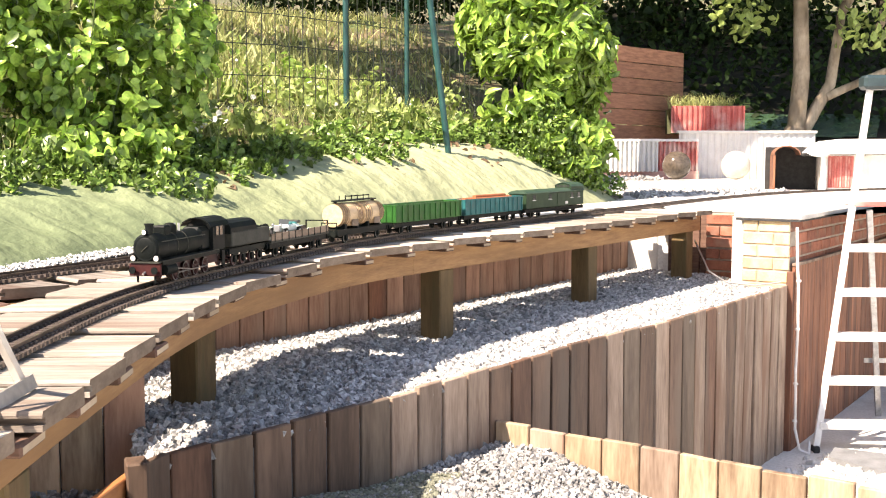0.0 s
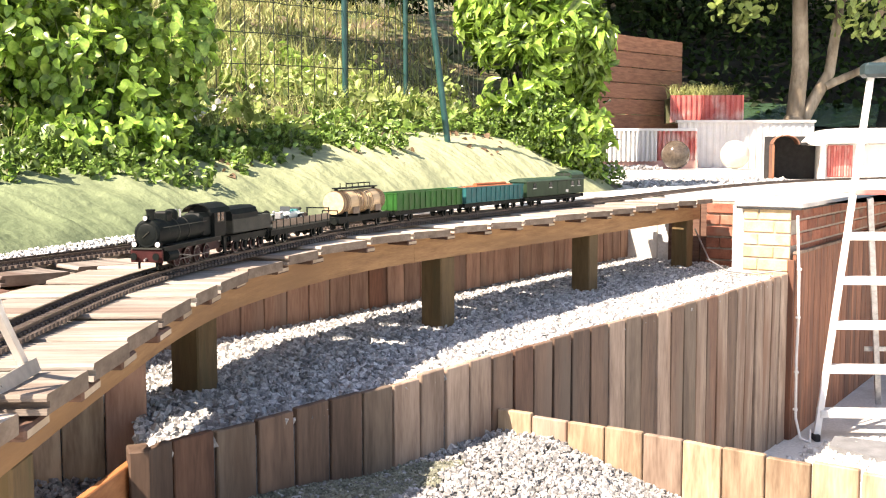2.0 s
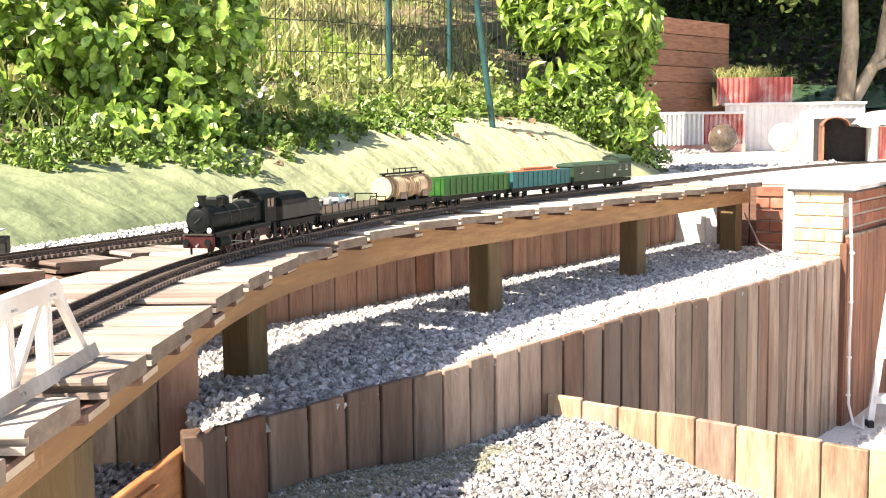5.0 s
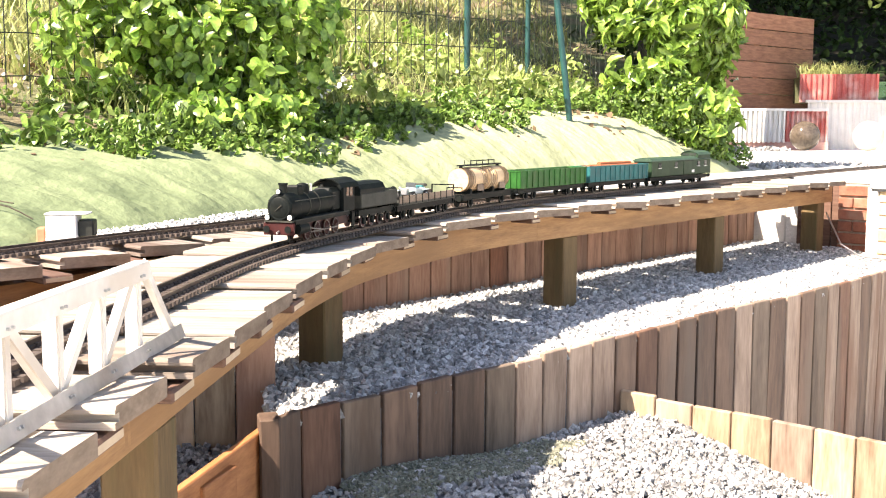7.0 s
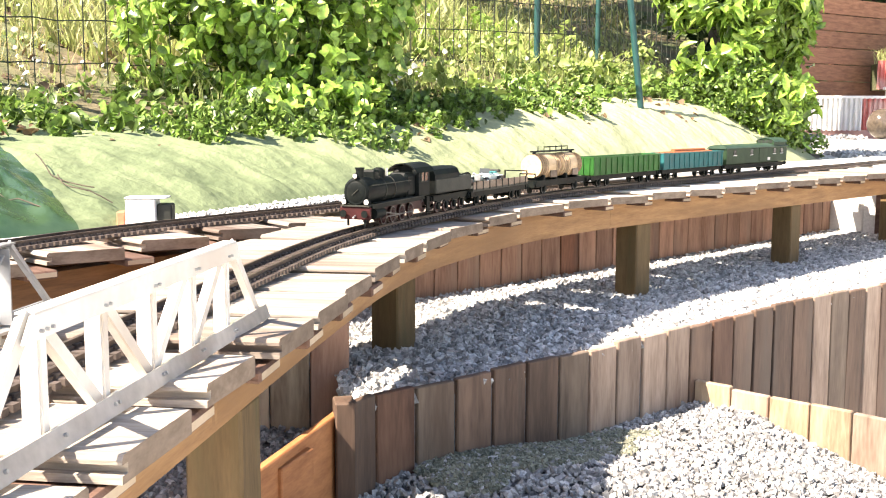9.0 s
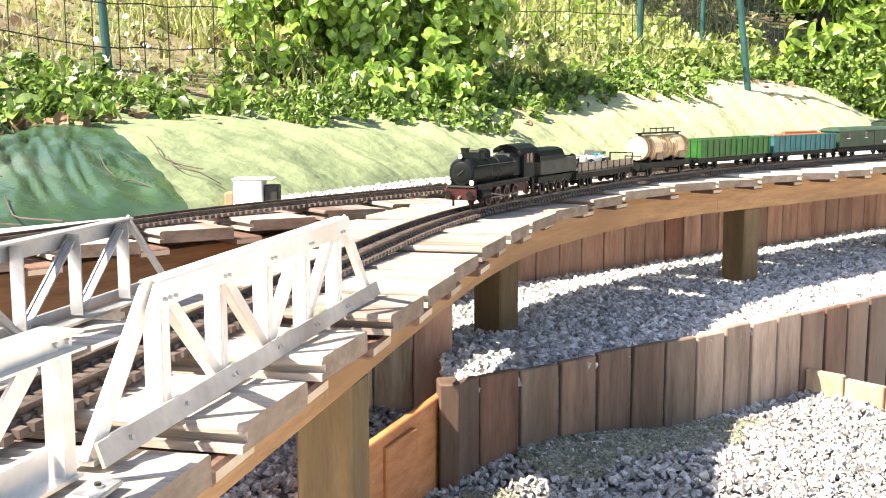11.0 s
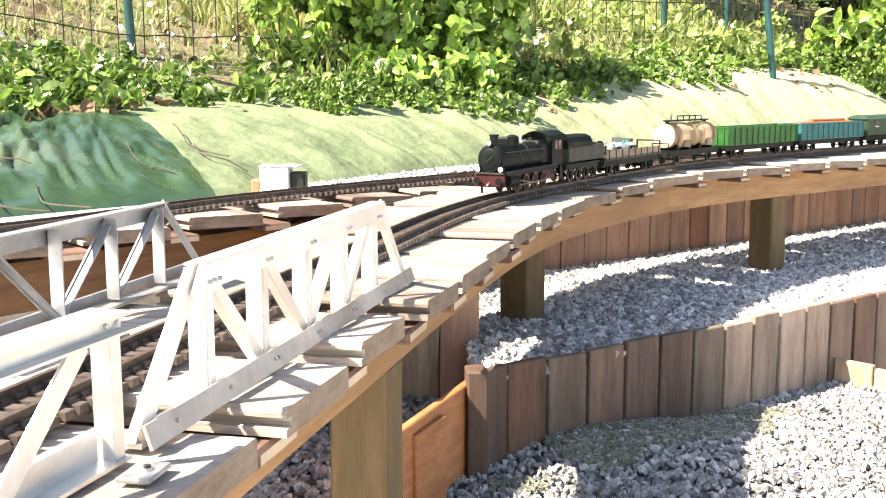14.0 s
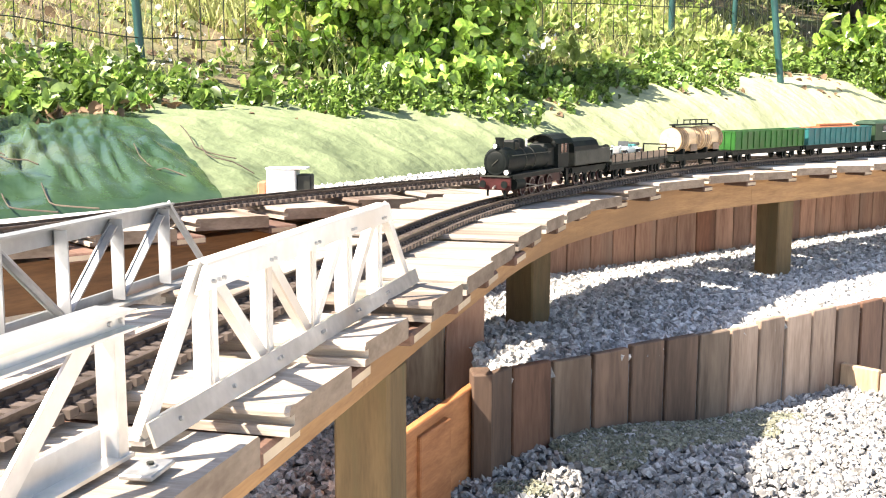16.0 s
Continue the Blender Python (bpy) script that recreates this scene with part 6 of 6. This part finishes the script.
bush("bush", [((-1.85, 5.35, 1.62), (0.50, 0.36, 0.45)), ((-2.22, 5.17, 1.82), (0.42, 0.36, 0.58)), ((-1.50, 5.60, 1.85), (0.33, 0.33, 0.5)), ((-1.95, 5.4, 2.25), (0.50, 0.36, 0.4)), ((-1.70, 5.15, 1.36), (0.48, 0.26, 0.17))],
     6700, 0.071, LEAF, "tall leafy hydrangea-like bush with broad green leaves on the bank", 11, ratio=0.66)
bush("low_weeds", [((-1.55, 4.95, 1.24), (0.32, 0.14, 0.09)), ((-1.75, 4.74, 1.17), (0.50, 0.16, 0.10)), ((-1.32, 4.92, 1.19), (0.28, 0.14, 0.09))], 1500, 0.04, LEAF_W, "small-leaved weeds round the foot of the bush", 16, 6, ratio=0.55)
bush("laurel_bush", [((0.85, 8.45, 1.55), (0.46, 0.4, 0.55)), ((0.72, 8.55, 2.15), (0.45, 0.4, 0.55)), ((1.02, 8.5, 2.10), (0.42, 0.4, 0.5)), ((0.82, 8.6, 2.75), (0.55, 0.45, 0.45)), ((0.5, 8.6, 2.45), (0.35, 0.35, 0.5)), ((1.15, 8.45, 1.40), (0.28, 0.3, 0.42)), ((0.62, 8.25, 1.75), (0.34, 0.3, 0.4)), ((0.95, 8.2, 1.35), (0.36, 0.25, 0.32))],
     7000, 0.135, LEAF2, "tall laurel bush with long glossy leaves beside the track", 12, ratio=0.37)
bush("small_shrub", [((1.30, 8.55, 1.10), (0.24, 0.2, 0.16)), ((1.15, 8.35, 1.12), (0.2, 0.2, 0.15))], 900, 0.04, LEAF_W, "low green shrub at the foot of the laurel", 13, 10)
bush("privet_shrub", [((0.78, 8.12, 1.42), (0.34, 0.22, 0.34)), ((1.04, 8.2, 1.30), (0.26, 0.22, 0.28)), ((0.50, 8.0, 1.36), (0.26, 0.2, 0.24))], 3600, 0.036, LEAF_W, "small-leaved shrub growing under the laurel", 14, 10)


bush("thicket", [((-2.2, 26.0, 5.6), (1.3, 0.9, 1.1)), ((-0.4, 26.5, 5.7), (1.4, 0.9, 1.2)), ((1.2, 26.0, 5.8), (1.3, 0.9, 1.3)), ((-3.8, 26.5, 5.9), (1.2, 0.9, 1.2))], 6000, 0.16, LEAF_D, "dark thicket along the upper edge of the slope", 15, 10)


def verge(name, y0, y1, d0, d1, count, leaf, material, label, seed, height=0.18, ratio=0.6, category="ground cover plants", dens=0.42):
    """Low growth along the top of the bank."""
    rng = np.random.default_rng(seed)
    i0, i1 = toe_at(y0), toe_at(y1)
    pts = []
    while len(pts) < count:
        i = int(rng.integers(i0, i1))
        d = BANK_W[i] + rng.uniform(d0, d1) + 0.30 * noise.noise((toe_s[i] * 1.9, 0, seed)) + 0.12 * noise.noise((toe_s[i] * 6, 1, seed))
        p = bank(i, d, 0)
        if noise.noise((p.x * 1.6, p.y * 1.6, seed * 1.7)) + 0.8 * noise.noise((p.x * 7, p.y * 7, seed)) + rng.uniform(-0.35, 0.35) < dens - 0.5:
            continue
        h = height * (0.45 + 1.5 * max(0, noise.noise((p.x * 3.3, p.y * 3.3, seed))))
        pts.append((p.x, p.y, p.z + rng.uniform(0, 1) ** 0.8 * h))
    v, f = leaves(np.array(pts), leaf * rng.choice([0.55, 0.8, 1.0, 1.45], (len(pts), 1)), np.array([-0.25, -0.35, 0.7]), 0.95, ratio, rng, droop=0.2)
    return soup(name, v, f, material, None, "stuff", label, category, True)


verge("bramble_growth", 4.4, 8.3, -0.18, 0.36, 3900, 0.048, LEAF_W, "low leafy weeds trailing over the edge of the green bank", 21, 0.18, dens=0.5)
verge("bramble_fringe", 0.8, 4.8, -0.20, 0.12, 3600, 0.052, LEAF_W, "straggling leafy weeds along the foot of the wire fence", 27, 0.17, dens=0.55)
verge("trailing_weeds", 4.0, 6.4, -0.36, 0.05, 4600, 0.036, LEAF_W, "small-leaved weeds trailing down over the green cover", 26, 0.15, dens=0.45)
verge("fence_weeds", 2.6, 5.2, 0.02, 0.55, 2600, 0.045, LEAF_W, "leafy weeds standing in front of the wire fence", 30, 0.18, dens=0.5)
verge("slope_weeds", 0.4, 5.0, 0.15, 2.2, 1700, 0.036, LEAF_Y, "sparse bright weeds on the dry slope behind the fence", 29, 0.08)
verge("weeds", 4.9, 9.0, 0.1, 0.9, 3400, 0.06, LEAF_Y, "yellow-green weeds growing along the fence", 22, 0.30)
verge("far_weeds", 5.5, 10.0, 1.0, 3.0, 3500, 0.07, LEAF, "scattered weeds on the hillside behind the fence", 23, 0.22, dens=0.7)
verge("dead_leaves", 1.0, 8.2, -0.42, 0.20, 480, 0.045, DRY, "dry fallen leaves scattered at the top of the bank", 24, 0.02)
verge("leaf_litter", 0.6, 9.0, 0.3, 5.5, 2600, 0.06, DRY, "brown leaf litter over the slope behind the fence", 27, 0.03, dens=0.6)
verge("bank_litter", 1.6, 3.6, -0.16, 0.10, 420, 0.045, DRY, "reddish dead leaves gathered above the tarpaulin", 28, 0.07)
verge("blossom", 1.0, 8.5, 0.0, 1.1, 360, 0.022, FLOWER, "small white flowers among the weeds", 25, 0.42, 0.9)


def meadow(name, y0, y1, d0, d1, count, height, width, material, label, seed):
    rng = np.random.default_rng(seed)
    i0, i1 = toe_at(y0), toe_at(y1)
    feet = []
    while len(feet) < count:
        i = int(rng.integers(i0, i1))
        d = BANK_W[i] + d0 + (d1 - d0) * rng.uniform() ** 1.3
        feet.append(tuple(bank(i, d, 0)))
    v, f = blades(np.array(feet), height, width, 0.3, rng)
    return soup(name, v, f, material, None, "stuff", label, "grass")


meadow("long_grass", 4.4, 9.0, 0.10, 0.6, 1400, 0.22, 0.0035, GRASS, "long green grass standing along the fence", 31)
meadow("bank_grass", 0.2, 4.8, 0.45, 6.0, 8000, 0.075, 0.006, GRASS, "bright green grass on the slope behind the fence", 35)
meadow("dry_grass", 0.0, 9.5, 0.9, 6.0, 7000, 0.15, 0.004, STRAW, "dry straw-coloured grass on the sunny slope", 32)


def field(name, poly, count, height, width, material, label, seed, patch=0.0):
    """Grass over a stretch of the slope, in patches where the noise is high."""
    rng = np.random.default_rng(seed)
    p = scatter(poly, count, rng)
    p = p[np.array([noise.noise((x * 0.9, y * 0.9, seed)) + rng.uniform(-0.4, 0.4) > patch for x, y in p])]
    v, f = blades(np.array([(x, y, ground_at(x, y)) for x, y in p]), height, width, 0.35, rng)
    return soup(name, v, f, material, None, "stuff", label, "grass")


SLOPE = [(-8.0, 9.0), (-2.4, 7.2), (-0.6, 8.8), (0.6, 11.5), (0.9, 15.0), (-1.0, 26.0), (-12.0, 26.0)]
field("far_grass", SLOPE, 15000, 0.26, 0.017, GRASS, "tufts of green grass on the upper slope", 34, -0.15)
field("far_straw", SLOPE, 6000, 0.20, 0.014, STRAW, "dry tufts on the upper slope", 36, 0.05)
meadow("hill_grass", 4.4, 10.0, 0.9, 9.0, 19000, 0.22, 0.009, GRASS, "rough green grass on the hillside", 33)
v, f = blades(np.c_[RNG.uniform(2.75, 3.45, 500), RNG.uniform(12.05, 12.35, 500), np.full(500, 1.87)], 0.16, 0.006, 0.4)
soup("planter_grass", v, f, GRASS, None, "stuff", "tufts of grass growing in the red planter", "grass")

# White flowering stalks rising from the bush.
rng2 = np.random.default_rng(41)
bm, heads = bmesh.new(), []
for k in range(5):
    x, y = rng2.uniform(-2.5, -1.1), rng2.uniform(4.9, 5.6)
    z0, z1 = 1.3, rng2.uniform(1.5, 1.75)
    q = (x + rng2.normal(0, 0.06), y + rng2.normal(0, 0.06), z1)
    rod(bm, (x, y, z0), q, 0.003, 0.0015, 5)
    heads += [np.array(q) + rng2.normal(0, 0.025, 3) for _ in range(9)]
stalks = thing("flower_stalks", label="slender stalks with small white flower heads above the bush", category="wildflower")
tagged(part("stalk", bm, STEM, stalks), kind="stuff")
v, f = leaves(np.array(heads), 0.028, None, 0.9, 0.9, rng2)
soup("petals", v, f, FLOWER, stalks, "stuff")


def tree(name, foot, trunk, crown, count, leaf, material, label, seed, bark=BARK):
    """Trunk and limbs as (from, to, radius, radius), crown as clumps of leaves."""
    rng = np.random.default_rng(seed)
    t = thing(name, at=foot, label=label, category="tree")
    bm = bmesh.new()
    for a, b, r, r2 in trunk:
        rod(bm, a, b, r, r2, 12)
        ball(bm, b, r2, u=10, v=6)
    part("trunk", bm, bark, t, smooth=True)
    pts, nor = [], []
    vol = np.array([np.prod(s) ** 0.66 for _, s in crown])
    for (c, s), share in zip(crown, vol / vol.sum()):
        p, d = shell(int(count * share), c, s, rng, 0.2)
        pts.append(p)
        nor.append(d)
    v, f = leaves(np.concatenate(pts), leaf, np.concatenate(nor) * 0.5 + np.array([0, -0.1, 0.6]), 0.7, 0.55, rng)
    soup("crown", v, f, material, t, "stuff", smooth=True)
    return t


tree("plane_tree", (4.25, 12.35, 0.93), [((0, 0, 0), (0.0, 0, 0.68), 0.14, 0.13), ((0.0, 0, 0.6), (0.06, 0, 1.35), 0.105, 0.095), ((0.06, 0, 1.35), (0.02, 0, 2.4), 0.095, 0.08), ((0.02, 0, 2.4), (-0.2, 0.3, 4.2), 0.10, 0.06), ((0.05, 0, 0.62), (0.42, 0.05, 1.25), 0.085, 0.065), ((0.42, 0.05, 1.25), (0.55, 0.1, 2.1), 0.065, 0.05), ((0.36, 0.0, 1.1), (1.35, -0.1, 1.55), 0.05, 0.03), ((0.55, 0.1, 2.1), (1.4, 0, 3.6), 0.06, 0.04)],
     [((-0.50, 0.45, 2.15), (0.42, 0.4, 0.45)), ((0.75, -0.2, 1.9), (0.45, 0.5, 0.35)), ((0.3, -0.2, 2.7), (1.0, 0.8, 0.5)), ((-0.6, 0.2, 3.6), (1.4, 1.2, 0.9)), ((1.2, 0.2, 3.9), (1.4, 1.2, 1.0)), ((1.5, -0.3, 2.3), (0.6, 0.5, 0.5))], 2600, 0.13, LEAF_Y, "forked pale-barked tree with hanging yellow-green leaves", 51)
for k, (x, y, h) in enumerate([(-9.0, 25.0, 9.0), (1.6, 17.0, 7.5), (4.2, 18.5, 7.0), (7.5, 17.5, 7.5), (10.5, 19.0, 8.0), (-4.5, 14.0, 7.5), (6.0, 21.5, 9.0), (2.5, 22.0, 9.0), (13.5, 17.0, 7.0), (-7.5, 11.0, 7.0), (1.35, 12.3, 9.0), (1.7, 13.9, 9.5), (1.3, 10.6, 7.6), (-3.7, 9.0, 8.0), (-5.2, 11.8, 8.5), (-2.95, 13.2, 8.5), (-4.7, 16.6, 8.5), (-4.4, 20.6, 8.5)]):
    g = ground_at(x, y) - 0.3
    rg = np.random.default_rng(60 + k)
    clumps = [((rg.normal(0, 1.3), rg.normal(0, 1.3), h * rg.uniform(0.42, 0.95)), tuple(rg.uniform(0.9, 1.7, 3))) for _ in range(9)]
    # Trees 10 and up: unseen crowns, added only to cast shade on the slope.
    if k >= 10:
        clumps = [((rg.uniform(-1.8, 1.7), rg.uniform(-1.3, 1.3), rg.uniform(5.2, 8.2)), tuple(rg.uniform(0.9, 1.4, 3))) for _ in range(14)]
    if k > 15:
        clumps = [((rg.uniform(0.2, 3.4), rg.uniform(-1.4, 2.6), rg.uniform(4.6, 7.0)), tuple(rg.uniform(0.8, 1.3, 3))) for _ in range(16)]
    elif k > 13:
        clumps = [((rg.uniform(-1.8, 1.8), rg.uniform(-1.6, 1.6), rg.uniform(5.0, 8.0)), tuple(rg.uniform(0.9, 1.4, 3))) for _ in range(15)]
    elif k == 13:
        clumps = [((rg.uniform(-2.0, 0.0), rg.uniform(-1.6, 1.4), rg.uniform(5.0, 7.0)), tuple(rg.uniform(0.6, 1.0, 3))) for _ in range(15)]
    elif k == 12:
        clumps = [((rg.uniform(0.15, 1.85), rg.uniform(-0.7, 0.7), rg.uniform(5.2, 6.6)), tuple(rg.uniform(0.5, 0.8, 3))) for _ in range(14)]
    elif k < 10 and x > 0:
        clumps += [((rg.normal(0, 1.2), rg.normal(-0.4, 1.0), rg.uniform(0.6, 2.6)), tuple(rg.uniform(0.7, 1.2, 3))) for _ in range(7)]
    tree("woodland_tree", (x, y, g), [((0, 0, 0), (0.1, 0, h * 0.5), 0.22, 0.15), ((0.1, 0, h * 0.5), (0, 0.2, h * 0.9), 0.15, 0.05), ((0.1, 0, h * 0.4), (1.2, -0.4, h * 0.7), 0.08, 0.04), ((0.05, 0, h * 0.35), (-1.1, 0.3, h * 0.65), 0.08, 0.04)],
         clumps, 4600, 0.17, LEAF_D, "dark broad-leaved woodland tree placed to shade the hillside", 80 + k, DARKBARK)
